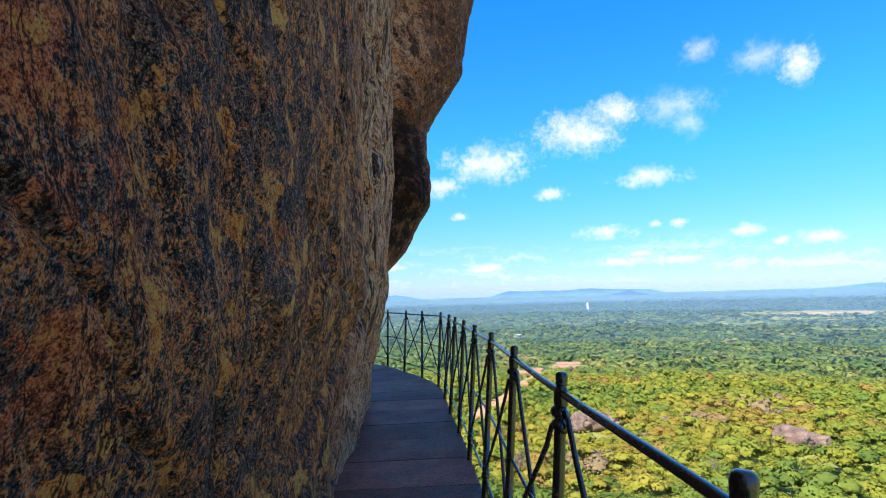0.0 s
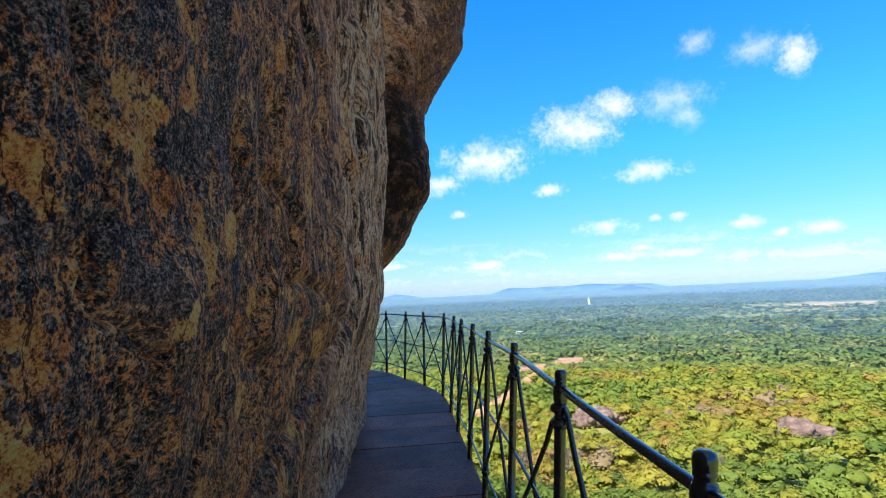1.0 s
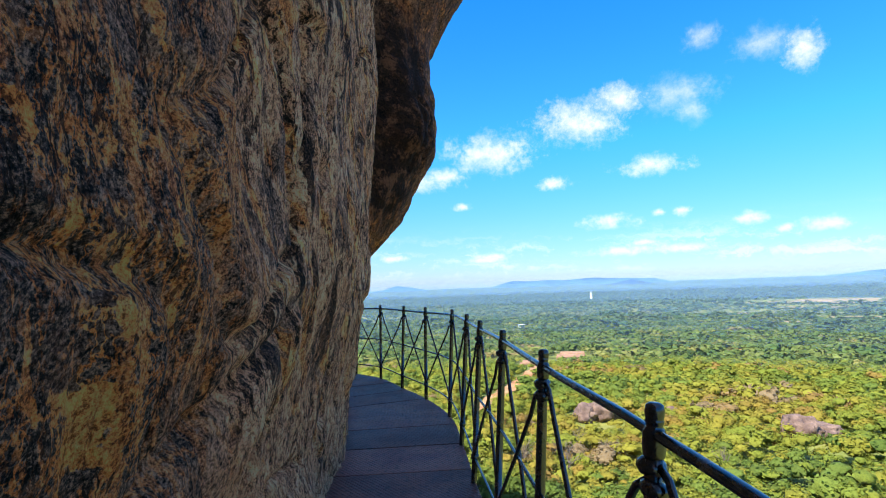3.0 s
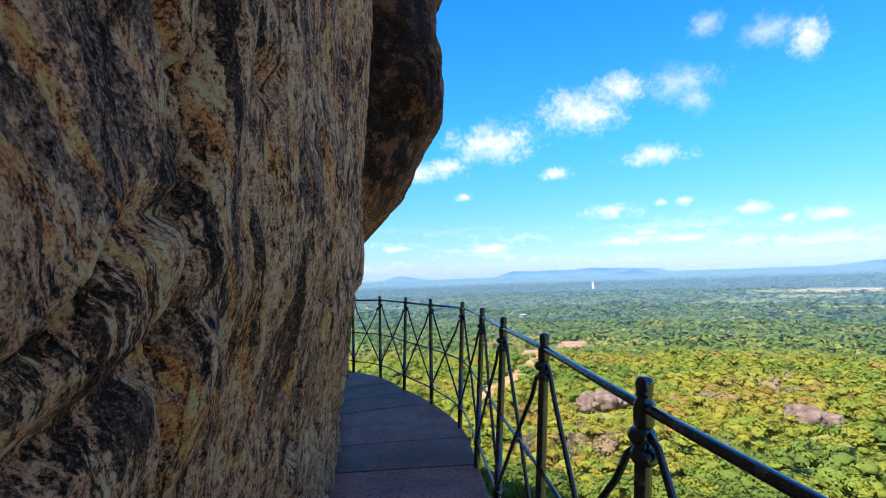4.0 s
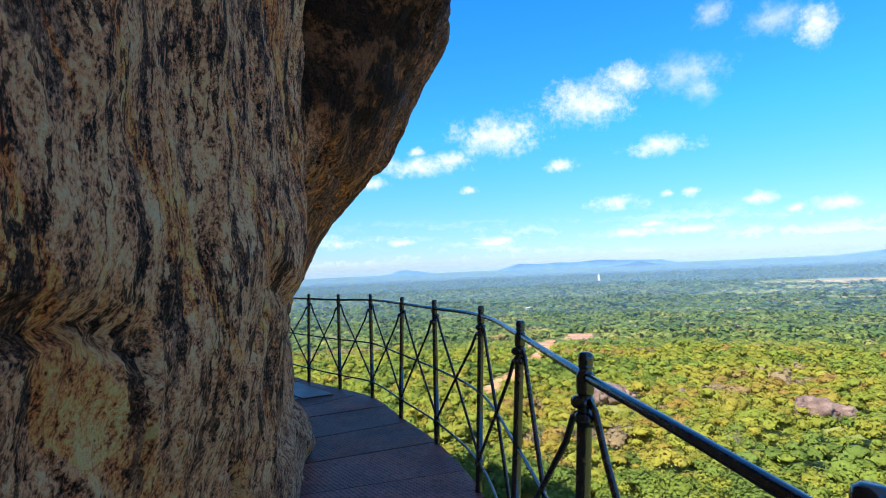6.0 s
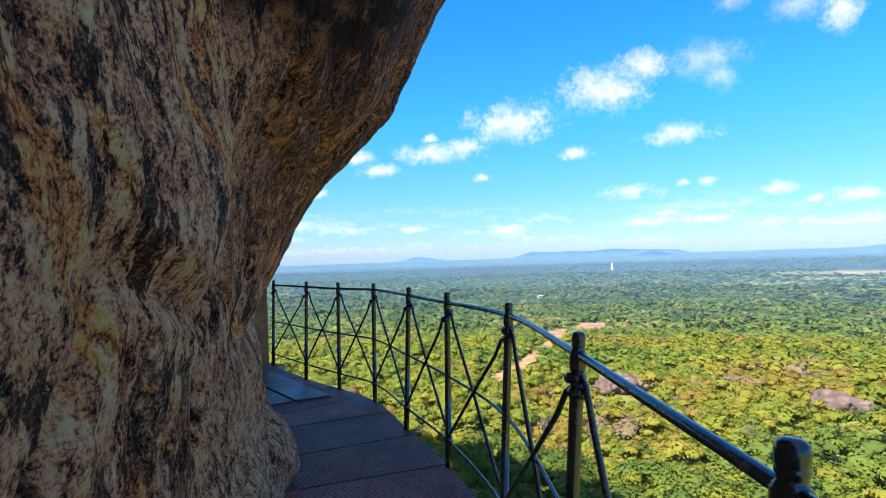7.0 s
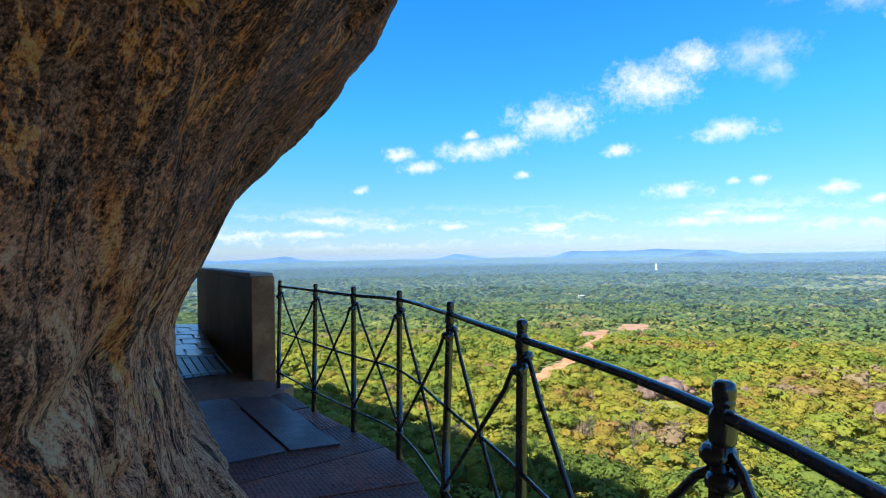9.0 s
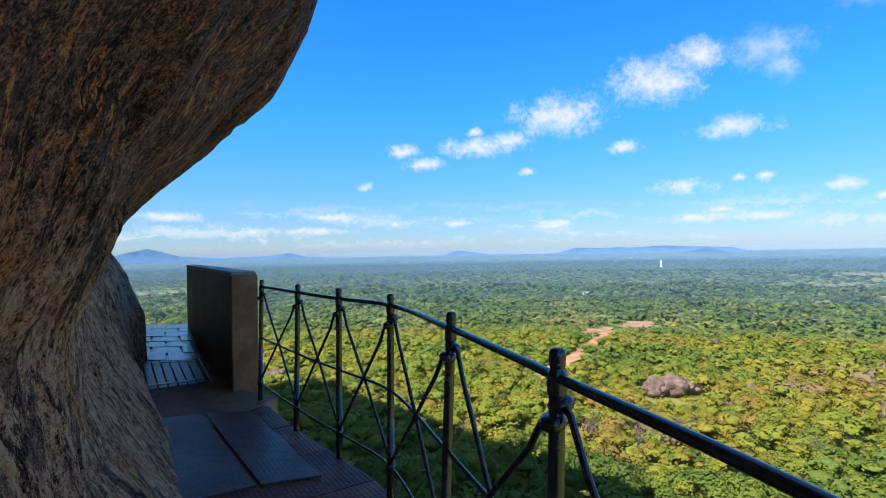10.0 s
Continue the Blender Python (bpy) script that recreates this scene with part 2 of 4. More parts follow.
def plate_material(name, dark, rusty, tread, gloss=.2, dull=.52):
    m, n, s = material(name)
    p = position(n)
    x, y, z = n.xyz(p)
    rnd = n.tree.nodes.new("ShaderNodeObjectInfo").outputs["Random"]
    big = n.noise(n.vec("ADD", p, n.join(rnd, rnd, 0)), 2.6, 6.0, .65)
    u = n.math("MULTIPLY", n.math("SINE", n.math("MULTIPLY", n.math("ADD", x, n.math("MULTIPLY", y, .12)), 170.0)),
               n.math("SINE", n.math("MULTIPLY", n.math("SUBTRACT", y, n.math("MULTIPLY", x, .12)), 120.0)))
    stud = n.math("MULTIPLY", n.step(u, -.1, .4), tread)
    col = n.mix(n.step(big, .4, .62), dark, rusty)
    col = n.mix(n.math("MULTIPLY", n.step(n.noise(p, 24.0, 5.0, .7), .5, .6), .6), col, (.018, .011, .010))
    col = n.mix(n.math("MULTIPLY", stud, .35), col, (.12, .065, .05))
    col = n.mix(1.0, col, n.ramp(rnd, (0.0, .65), (1.0, 1.3)), "MULTIPLY")
    n.put(s.inputs["Base Color"], col)
    wet = n.step(n.noise(p, 1.6, 5.0, .6), .38, .62)
    rough = n.math("ADD", dull, n.math("MULTIPLY", wet, -.09))
    n.put(s.inputs["Roughness"], n.math("ADD", rough, n.math("MULTIPLY", n.noise(p, 30.0, 4.0), .12)))
    s.inputs["Specular IOR Level"].default_value = gloss
    h = n.math("ADD", stud, n.math("MULTIPLY", n.noise(p, 5.0, 4.0), .8))
    bump(n, s, h, 0.9, 0.008)
    return m


def plain_material(name, a, b, scale, rough, height=0.4, depth=0.01, spec=0.4):
    m, n, s = material(name)
    p = position(n)
    big = n.noise(p, scale, 5.0, .6)
    small = n.noise(p, scale * 14, 4.0, .65)
    col = n.mix(n.step(big, .35, .65), a, b)
    col = n.mix(n.math("MULTIPLY", n.step(small, .5, .7), .45), col, tuple(c * .55 for c in a))
    n.put(s.inputs["Base Color"], col)
    n.put(s.inputs["Roughness"], n.math("ADD", rough, n.math("MULTIPLY", n.math("SUBTRACT", small, .5), .3)))
    s.inputs["Specular IOR Level"].default_value = spec
    bump(n, s, n.math("ADD", big, n.math("MULTIPLY", small, .35)), height, depth)
    return m


def leaf_material(name, stops, soft=0.25, grain=0.9):
    m, n, s = material(name)
    t = n.tree.nodes.new("ShaderNodeAttribute")
    t.attribute_name = "tint"
    r, g, b = n.xyz(t.outputs["Vector"])
    p = position(n)
    mottle = n.noise(p, grain, 4.0, .7)
    col = n.ramp(n.math("ADD", r, n.math("MULTIPLY", n.math("SUBTRACT", mottle, .5), .3)), *stops)
    col = n.vec("SCALE", col, n.math("ADD", .84, n.math("MULTIPLY", g, .36)))
    col = n.mix(n.math("MULTIPLY", n.step(mottle, .48, .36), .5), col, n.vec("SCALE", col, .55))
    n.put(s.inputs["Base Color"], col)
    s.inputs["Roughness"].default_value = 0.75
    s.inputs["Specular IOR Level"].default_value = 0.12
    at = n.tree.nodes.new("ShaderNodeAttribute")
    at.attribute_name = "round"
    vt = n.tree.nodes.new("ShaderNodeVectorTransform")
    vt.vector_type, vt.convert_from, vt.convert_to = "NORMAL", "OBJECT", "WORLD"
    n.put(vt.inputs[0], at.outputs["Vector"])
    rough = n.vec("SCALE", n.vec("SUBTRACT", n.noise(p, grain * 1.3, 3.0, .7, colour=True), (.5, .5, .5)), 1.8)
    soft_normal = n.vec("NORMALIZE", n.vec("ADD", vt.outputs[0], rough))
    n.put(s.inputs["Normal"], soft_normal)
    tr = n.add("ShaderNodeBsdfTranslucent", Color=n.vec("SCALE", col, 1.3))
    n.put(tr.inputs["Normal"], soft_normal)
    mx = n.add("ShaderNodeMixShader", Fac=soft)
    n.put(mx.inputs[1], s.outputs[0])
    n.put(mx.inputs[2], tr.outputs[0])
    n.put(n.tree.nodes["Material Output"].inputs[0], mx.outputs[0])
    return m


def ground_material():
    m, n, s = material("forest_floor")
    p = position(n)
    big = n.noise(p, 0.004, 6.0, .6)
    mid = n.noise(p, 0.03, 6.0, .65)
    fine = n.noise(p, 0.25, 4.0, .7)
    col = n.ramp(mid, (.3, (.13, .17, .03)), (.48, (.21, .24, .04)), (.6, (.30, .28, .06)), (.72, (.38, .30, .12)))
    col = n.mix(n.step(big, .45, .62), col, n.mix(fine, (.15, .20, .04), (.24, .25, .05)))
    n.put(s.inputs["Base Color"], col)
    s.inputs["Roughness"].default_value = 0.9
    bump(n, s, n.math("ADD", mid, n.math("MULTIPLY", fine, .5)), 1.0, 3.0)
    return m


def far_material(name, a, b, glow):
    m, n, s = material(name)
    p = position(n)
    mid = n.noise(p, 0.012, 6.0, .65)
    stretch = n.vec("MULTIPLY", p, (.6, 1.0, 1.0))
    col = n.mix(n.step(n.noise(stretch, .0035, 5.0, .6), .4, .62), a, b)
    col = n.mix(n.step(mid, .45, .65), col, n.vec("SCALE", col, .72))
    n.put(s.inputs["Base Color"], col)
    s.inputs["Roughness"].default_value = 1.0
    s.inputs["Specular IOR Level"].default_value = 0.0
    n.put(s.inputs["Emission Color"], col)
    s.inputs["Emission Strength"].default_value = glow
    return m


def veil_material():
    """Tinted sheet standing in for haze: mostly clear, with a little diffuse blue."""
    m, n, s = material("haze_sheet_tint")
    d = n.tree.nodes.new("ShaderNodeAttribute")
    d.attribute_name = "veil_amount"
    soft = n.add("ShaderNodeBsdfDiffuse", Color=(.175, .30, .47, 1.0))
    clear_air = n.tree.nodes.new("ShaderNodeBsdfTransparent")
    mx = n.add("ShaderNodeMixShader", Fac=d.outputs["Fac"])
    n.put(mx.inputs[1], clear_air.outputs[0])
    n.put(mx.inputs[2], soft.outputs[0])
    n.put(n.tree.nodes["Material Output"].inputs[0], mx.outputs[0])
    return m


ROCK = rock_material()
HAZE_SHEET = veil_material()
IRON = iron_material()
PLATE = plate_material("tread_plate", (.20, .056, .044), (.31, .092, .058), 1.0)
SHEET = plate_material("smooth_sheet", (.085, .040, .038), (.13, .055, .045), 0.10, .5, .42)
CONCRETE = plain_material("worn_concrete", (.16, .082, .05), (.25, .14, .085), 3.0, .75)
# one wall plaster, painted lighter for the lit end and darker for shaded faces
PLASTER = plain_material("plaster_lit_end", (.20, .095, .05), (.32, .165, .09), 4.0, .8)
MIRROR = plain_material("polished_plaster_shaded", (.035, .019, .011), (.085, .042, .02), 2.5, .42, .2, .01, .3)
# sky reflection on the parapet top, painted as a pale band
PALE_TOP = plain_material("sky_sheen_wall_top", (.30, .28, .27), (.42, .40, .39), 5.0, .5)
PAVING = plain_material("wet_paving_stone", (.10, .09, .09), (.17, .15, .14), 4.0, .22, .5, .012, .6)
TIMBER = plain_material("grey_timber_slat", (.10, .085, .075), (.17, .14, .12), 6.0, .35)
STEEL = plain_material("galvanised_edge", (.30, .31, .33), (.42, .43, .45), 9.0, .35)
BOULDER = plain_material("weathered_boulder", (.15, .095, .075), (.33, .22, .165), .22, .85, 1.0, 1.0)
DIRT = plain_material("dry_earth", (.40, .18, .07), (.55, .31, .14), .08, .95, .3, .3)
BRICK = plain_material("old_brick", (.33, .17, .09), (.45, .26, .15), .2, .9, .4, .2)
FIELD = plain_material("dry_field", (.27, .20, .085), (.40, .29, .14), .01, .95, .2, .5)
WHITE = plain_material("white_limewash", (.78, .77, .74), (.84, .83, .80), .3, .7, .1, .02)
BARK = plain_material("grey_bark", (.13, .10, .075), (.26, .21, .17), 1.2, .9, .8, .05)
GROUND = ground_material()
LEAF = leaf_material("dry_zone_foliage", [(0.0, (.135, .205, .04)), (.2, (.185, .255, .052)), (.45, (.27, .32, .048)),
                                          (.7, (.365, .345, .052)), (.85, (.38, .32, .055)), (.94, (.40, .25, .07)), (1.0, (.34, .26, .15))], .45, 2.4)
PLAINLEAF = leaf_material("plain_foliage", [(0.0, (.095, .165, .045)), (.3, (.135, .205, .05)), (.55, (.19, .25, .06)),
                                            (.78, (.29, .315, .08)), (.93, (.37, .31, .09)), (1.0, (.37, .28, .13))], .4, .8)
# aerial haze painted into the leaves: bluer tones for the far trees
HAZED_LEAF = leaf_material("haze_tinted_foliage", [(0.0, (.075, .145, .07)), (.4, (.105, .175, .075)), (.75, (.14, .20, .08)), (1.0, (.20, .21, .09))], .4, .25)
# distance haze painted as blue on the hills, with emission added to lift them
HILL = far_material("haze_blue_hills", (.045, .10, .175), (.04, .09, .16), .8)
HILLDARK = far_material("haze_blue_near_hill", (.016, .04, .075), (.014, .036, .07), .6)
HAZE = plain_material("far_forest_floor", (.06, .105, .045), (.09, .13, .055), .004, .95, .3, 1.0, .05)


# ---------------------------------------------------------------- helpers for meshes
def mesh_of(name, verts, faces, mat, smooth=False):
    me = bpy.data.meshes.new(name)
    me.from_pydata([tuple(v) for v in verts], [], faces)
    me.materials.append(mat)
    if smooth:
        me.polygons.foreach_set("use_smooth", [True] * len(me.polygons))
    me.update()
    return me


def part(name, bm, mat, parent=None, label="", smooth=False):
    me = bpy.data.meshes.new(name)
    bm.normal_update()
    bm.to_mesh(me)
    bm.free()
    me.materials.append(mat)
    if smooth:
        me.polygons.foreach_set("use_smooth", [True] * len(me.polygons))
    ob = new(name, me)
    ob.parent = parent
    return tagged(ob, label)


def lathe(profile, sides=12):
    """A turned body about z from (radius, height) pairs."""
    bm = bmesh.new()
    rings = []
    for r, h in profile:
        rings.append([bm.verts.new((r * math.cos(a), r * math.sin(a), h)) for a in (2 * math.pi * k / sides for k in range(sides))])
    for lo, hi in zip(rings, rings[1:]):
        for k in range(sides):
            bm.faces.new((lo[k], lo[(k + 1) % sides], hi[(k + 1) % sides], hi[k]))
    bm.faces.new(rings[-1])
    bm.faces.new(rings[0][::-1])
    return bm


def rod(points, radius, sides=8, bm=None):
    """A round bar along points; radius may be one number or one for each point."""
    bm = bm or bmesh.new()
    pts = [Vector(p) for p in points]
    rads = radius if isinstance(radius, (list, tuple)) else [radius] * len(pts)
    rings = []
    for i, p in enumerate(pts):
        d = (pts[min(i + 1, len(pts) - 1)] - pts[max(i - 1, 0)]).normalized()
        a = d.orthogonal().normalized() if abs(d.z) > .95 else d.cross(Vector((0, 0, 1))).normalized()
        b = d.cross(a)
        rings.append([bm.verts.new(p + (a * math.cos(q) + b * math.sin(q)) * rads[i]) for q in (2 * math.pi * k / sides for k in range(sides))])
    for lo, hi in zip(rings, rings[1:]):
        for k in range(sides):
            bm.faces.new((lo[k], lo[(k + 1) % sides], hi[(k + 1) % sides], hi[k]))
    bm.faces.new(rings[-1])
    bm.faces.new(rings[0][::-1])
    bmesh.ops.recalc_face_normals(bm, faces=bm.faces)
    return bm


def slab(corners, low, high, chamfer=0.0):
    """A plate from its outline, counted round, with bevelled rims."""
    bm = bmesh.new()
    bottom = [bm.verts.new((x, y, low)) for x, y in corners]
    top = [bm.verts.new((x, y, high)) for x, y in corners]
    bm.faces.new(top)
    bm.faces.new(bottom[::-1])
    for i in range(len(corners)):
        j = (i + 1) % len(corners)
        bm.faces.new((bottom[i], bottom[j], top[j], top[i]))
    bmesh.ops.recalc_face_normals(bm, faces=bm.faces)
    if chamfer:
        bmesh.ops.bevel(bm, geom=bm.edges[:], offset=chamfer, segments=1, affect='EDGES')
    return bm


def holder(name, at=(0, 0, 0)):
    ob = new(name)
    ob.location = at
    return ob


# ---------------------------------------------------------------- ground
GROUND_R = [0, 100, 220, 500, 800, 1500, 2500, 3500, 4900]
GROUND_Z = [-42, -44, -51, -74, -92, -98, -90, -72, -30]


def ground_z(x, y):
    return np.interp(np.hypot(x, y), GROUND_R, GROUND_Z)


def build_ground():
    rs = np.concatenate([[0.5], np.linspace(15, 400, 60), np.geomspace(420, 4900, 60)])
    az = np.linspace(0, 2 * np.pi, 145)[:-1]
    verts, faces = [], []
    for r in rs:
        for a in az:
            x, y = r * math.sin(a), r * math.cos(a)
            h = noise.fractal(Vector((x * .01, y * .01, 0)), 1.0, 2.0, 4) * min(2.2, r * .01)
            verts.append((x, y, float(ground_z(x, y)) + h))
    k = len(az)
    for i in range(len(rs) - 1):
        for j in range(k):
            faces.append((i * k + j, i * k + (j + 1) % k, (i + 1) * k + (j + 1) % k, (i + 1) * k + j))
    ob = new("ground", mesh_of("ground", verts, faces, GROUND, True))
    ob.data.materials.append(HAZE)
    near = rs[:-1]
    ob.data.polygons.foreach_set("material_index", [1 if r > 2300 else 0 for r in near for _ in range(k)])
    tagged(ob, "wooded green plain reaching to the hazy horizon", "ground", kind="structure")


build_ground()


# ---------------------------------------------------------------- cliff
LEVELS = [0, .7, 1.2, 1.7, 2.2, 3.0, 4.2, 5.2, 7.0]
SECTIONS = [
    (6.6, [-.84, -.75, -.62, -.53, -.49, -.46, -.42, -.40, -.36]),
    (6.85, [-.90, -.84, -.76, -.70, -.80, -.90, -.90, -.80, -.60]),
    (7.05, [-.94, -.92, -.88, -.82, -.72, -.70, -.72, -.40, -.10]),
    (7.25, [-.97, -.97, -.94, -.87, -.58, -.17, -.26, .0, .30]),
    (7.7, [-1.07, -1.12, -1.12, -.93, -.46, -.09, -.12, .40, .75]),
    (8.2, [-1.2, -1.26, -1.27, -1.0, -.48, -.10, -.10, .52, .90]),
    (9.2, [-1.5, -1.80, -1.84, -1.56, -.95, -.62, -.40, .2, .8]),
    (10.2, [-2.15, -2.7, -2.85, -2.42, -1.6, -1.22, -.8, -.3, .4]),
    (11.6, [-3.35, -3.8, -4.1, -4.2, -3.6, -2.5, -1.9, -1.3, -.6]),
    (13.0, [-4.85, -4.95, -5.1, -5.4, -5.2, -4.4, -3.2, -2.4, -1.5]),
    (14.4, [-5.9, -5.9, -6.2, -6.6, -6.5, -5.8, -4.6, -3.8, -3.0]),
]


def wall_x(y, z):
    """The plain wall before the bend: it bows back with y and is undercut at the foot."""
    yy = max(y, 0.0)
    under = np.interp(z, [0, .7, 1.0, 1.5, 2.4, 7], [-.30 + .12 * max(0, 1 - yy / 5), -.21, -.15, 0, .05, .2])
    return -.12 - .0096 * yy * yy + under - .02 * min(0, y)


def cliff_x(ys, zs):
    grid = np.zeros((len(ys), len(zs)))
    zc = np.clip(zs, 0, 7)
    rows = [(sy, np.interp(zc, LEVELS, xs)) for sy, xs in SECTIONS]
    sy = [r[0] for r in rows]
    table = np.array([r[1] for r in rows])
    for i, y in enumerate(ys):
        if y <= 6.6:
            grid[i] = [wall_x(y, z) for z in zc]
        elif y <= 14.4:
            grid[i] = [np.interp(y, sy, table[:, k]) for k in range(len(zs))]
        else:
            grid[i] = table[-1] - (y - 14.4) * 0.97
    return grid


def smooth_rows(g, times):
    for _ in range(times):
        p = np.pad(g, 1, mode="edge")
        g = (p[1:-1, 1:-1] * 4 + p[:-2, 1:-1] + p[2:, 1:-1] + p[1:-1, :-2] + p[1:-1, 2:]) / 8
    return g


# hollows in the rock: y, z, radii and depth
HOLLOWS = [(6.84, 1.43, .12, .06, -.20), (6.72, 1.2, .06, .22, -.10), (1.38, .70, .035, .05, -.10), (7.6, 1.35, .09, .30, -.05),
           (5.35, .75, .12, .07, -.07), (4.75, .35, .3, .2, .06), (8.9, .25, .3, .22, .10), (9.8, .2, .3, .25, .12)]


def build_cliff():
    ys = np.concatenate([np.linspace(-60, -4, 22), np.arange(-3.5, -.8, .15), np.arange(-.7, 11.0, .025), np.arange(11.0, 14, .04), np.arange(14, 19, .1), np.linspace(19.5, 130, 46)])
    zs = np.concatenate([np.linspace(-62, -2, 20), np.arange(-1.5, -.2, .25), np.arange(-.15, 5.6, .025), np.arange(5.7, 9, .15), np.linspace(9.5, 62, 26)])
    x = smooth_rows(cliff_x(ys, zs), 12)
    verts = []
    for i, y in enumerate(ys):
        for k, z in enumerate(zs):
            v = x[i, k]
            if z < -.2:
                v += max(0.0, (-z - 6)) * 0.28 - min(1.0, (-z - .2)) * .5
            if z > 7:
                v += min(z - 7, 5) * .12 - max(0.0, z - 12) * .10
            if y > 70:
                v -= (y - 70) * .13
            if y < -20:
                v -= (-20 - y) * .5
            p = Vector((v * .6, y, z))
            big = noise.fractal(p * .8, 1.0, 2.1, 4) * .055
            s = y + .32 * z
            fol = noise.fractal(Vector((v * 3, s * 6.5, z * 1.1)), .9, 2.0, 4)
            ridge = -abs(noise.noise(Vector((v, s * 2.2, z * .7 + 9)))) * .05
            crack = noise.noise(Vector((v + 5, s * 1.7 + noise.noise(p * 2.5) * .5, z * .9)))
            cut = -.05 * max(0.0, 1 - abs(crack) * 16)
            med = noise.fractal(Vector((v * 3 + 4, s * 2.9, z * 2.1)), .9, 2.2, 5) * .022
            for dy, dz, ry, rz, depth in HOLLOWS:
                q = ((y - dy) / ry) ** 2 + ((z - dz) / rz) ** 2
                if q < 6:
                    cut += depth * math.exp(-q * q)
            # sloping ledge and proud block low on the wall
            ledge = z - (.82 + (y - 2.6) * .42)
            if 2.2 < y < 4.2 and abs(ledge) < .5:
                fade = min(1.0, (y - 2.2) * 3, (4.2 - y) * 3)
                cut += fade * (-.05 * math.exp(-(ledge / .04) ** 2) + (.05 * math.exp(-((ledge + .2) / .16) ** 2)))
            # open fissure beside a proud rib
            if 3.5 < y < 4.6 and z > .5:
                f = y - 3.95 - .12 * noise.noise(Vector((1.0, 2.0, z * 1.3)))
                cut += min(1.0, (z - .5) * 2) * (-.06 * math.exp(-(f / .03) ** 2) + .035 * math.exp(-((f - .12) / .07) ** 2))
            # level bedding on the hanging knob
            if 6.9 < y < 8.4 and 2.0 < z < 4.0:
                w2 = min(1.0, (y - 6.9) * 5, (8.4 - y) * 4, (z - 2.0) * 3, (4.0 - z) * 3)
                cut += w2 * .022 * (abs(math.sin(z * 9 + noise.noise(p * 1.5) * 2.5)) - .6)
            far = 1.0 + min(30.0, max(0.0, abs(z - 3) - 4, abs(y - 6) - 12) * .35)
            verts.append((v + big * min(far, 12) + fol * .026 + med * 1.15 + ridge + cut + .024, y, z))
    nz = len(zs)
    faces = [(i * nz + k, (i + 1) * nz + k, (i + 1) * nz + k + 1, i * nz + k + 1) for i in range(len(ys) - 1) for k in range(nz - 1)]
    # crown and back of the rock mass
    top, back = [], []
    for i, y in enumerate(ys):
        t = verts[i * nz + nz - 1]
        top.append(len(verts))
        verts.append((t[0] - 30, y, 68))
        back.append(len(verts))
        verts.append((t[0] - 70, y, -62))
    for i in range(len(ys) - 1):
        faces.append((i * nz + nz - 1, (i + 1) * nz + nz - 1, top[i + 1], top[i]))
        faces.append((top[i], top[i + 1], back[i + 1], back[i]))
    ob = new("rock_cliff", mesh_of("rock_cliff", verts, faces, ROCK, True))
    tagged(ob, "dark overhanging gneiss cliff with ochre flakes and rusty streaks", "cliff", kind="structure")


build_cliff()

# ---------------------------------------------------------------- walkway deck
# railing post feet and heads, from the parapet back past the start
POSTS = [(-3.12, 12.62, .05, -.02), (-2.37, 11.87, .05, -.03), (-1.79, 11.35, .03, -.03), (-1.26, 10.82, .03, -.03),
         (-.79, 9.97, .07, -.06), (-.36, 9.18, .035, -.05), (0, 8.21, .073, .013), (.165, 7.16, .097, .03), (.285, 6.22, .097, .03),
         (.42, 5.30, .092, .03), (.54, 4.356, .09, 0), (.655, 3.37, .095, 0), (.745, 2.32, .092, 0), (.835, 1.353, .094, 0),
         (.94, .318, .094, 0), (1.04, -.70, .094, 0), (1.14, -1.72, .094, 0), (1.24, -2.75, .094, 0)]


def along_feet():
    """Dense line through the post feet, from behind the start to the parapet."""
    pts = [Vector((x, y, 0)) for x, y, _, _ in POSTS[::-1]]
    out = []
    for i in range(len(pts) - 1):
        a, b, c, d = pts[max(i - 1, 0)], pts[i], pts[i + 1], pts[min(i + 2, len(pts) - 1)]
        for k in range(12):
            u = k / 12
            out.append(.5 * (2 * b + (c - a) * u + (2 * a - 5 * b + 4 * c - d) * u * u + (3 * b - a - 3 * c + d) * u ** 3))
    out.append(pts[-1])
    return out


FEET = along_feet()


def edge_at(dist):
    """Point on the line of feet at that distance, and the way to the rock."""
    for a, b in zip(FEET, FEET[1:]):
        l = (b - a).length
        if dist <= l:
            d = (b - a) / l
            return a + d * dist, Vector((-d.y, d.x, 0))
        dist -= l
    d = (FEET[-1] - FEET[-2]).normalized()
    return FEET[-1] + d * dist, Vector((-d.y, d.x, 0))


def build_deck():
    deck = holder("walkway_deck")
    tagged(deck, "narrow walkway of dark embossed iron plates", "walkway", kind="structure")
    rng = random.Random(5)
    step, d = 0.70, 0.22
    for i in range(25):
        lift = rng.uniform(-.003, .003)
        d1 = d + step
        outer, inner = [], []
        for k in range(4):
            p, nrm = edge_at(d + .007 + (step - .014) * k / 3)
            width = 1.35 if d < 11 else 1.55
            outer.append(p - nrm * .015)
            inner.append(p + nrm * width)
        corners = [(v.x, v.y) for v in outer + inner[::-1]]
        part("deck_plate", slab(corners, -.014 + lift, lift, .003), PLATE, deck)
        d = d1
    # edge angle under the plates and cross bearers
    bm = bmesh.new()
    rod([(p.x, p.y, -.075) for p in FEET], .035, 6, bm)
    part("edge_beam", bm, IRON, deck)
    for i in range(12):
        p, nrm = edge_at(.6 + i * 1.2)
        part("cross_bearer", rod([p + Vector((0, 0, -.06)), p + nrm * 1.5 + Vector((0, 0, -.06))], .04, 6), IRON, deck)


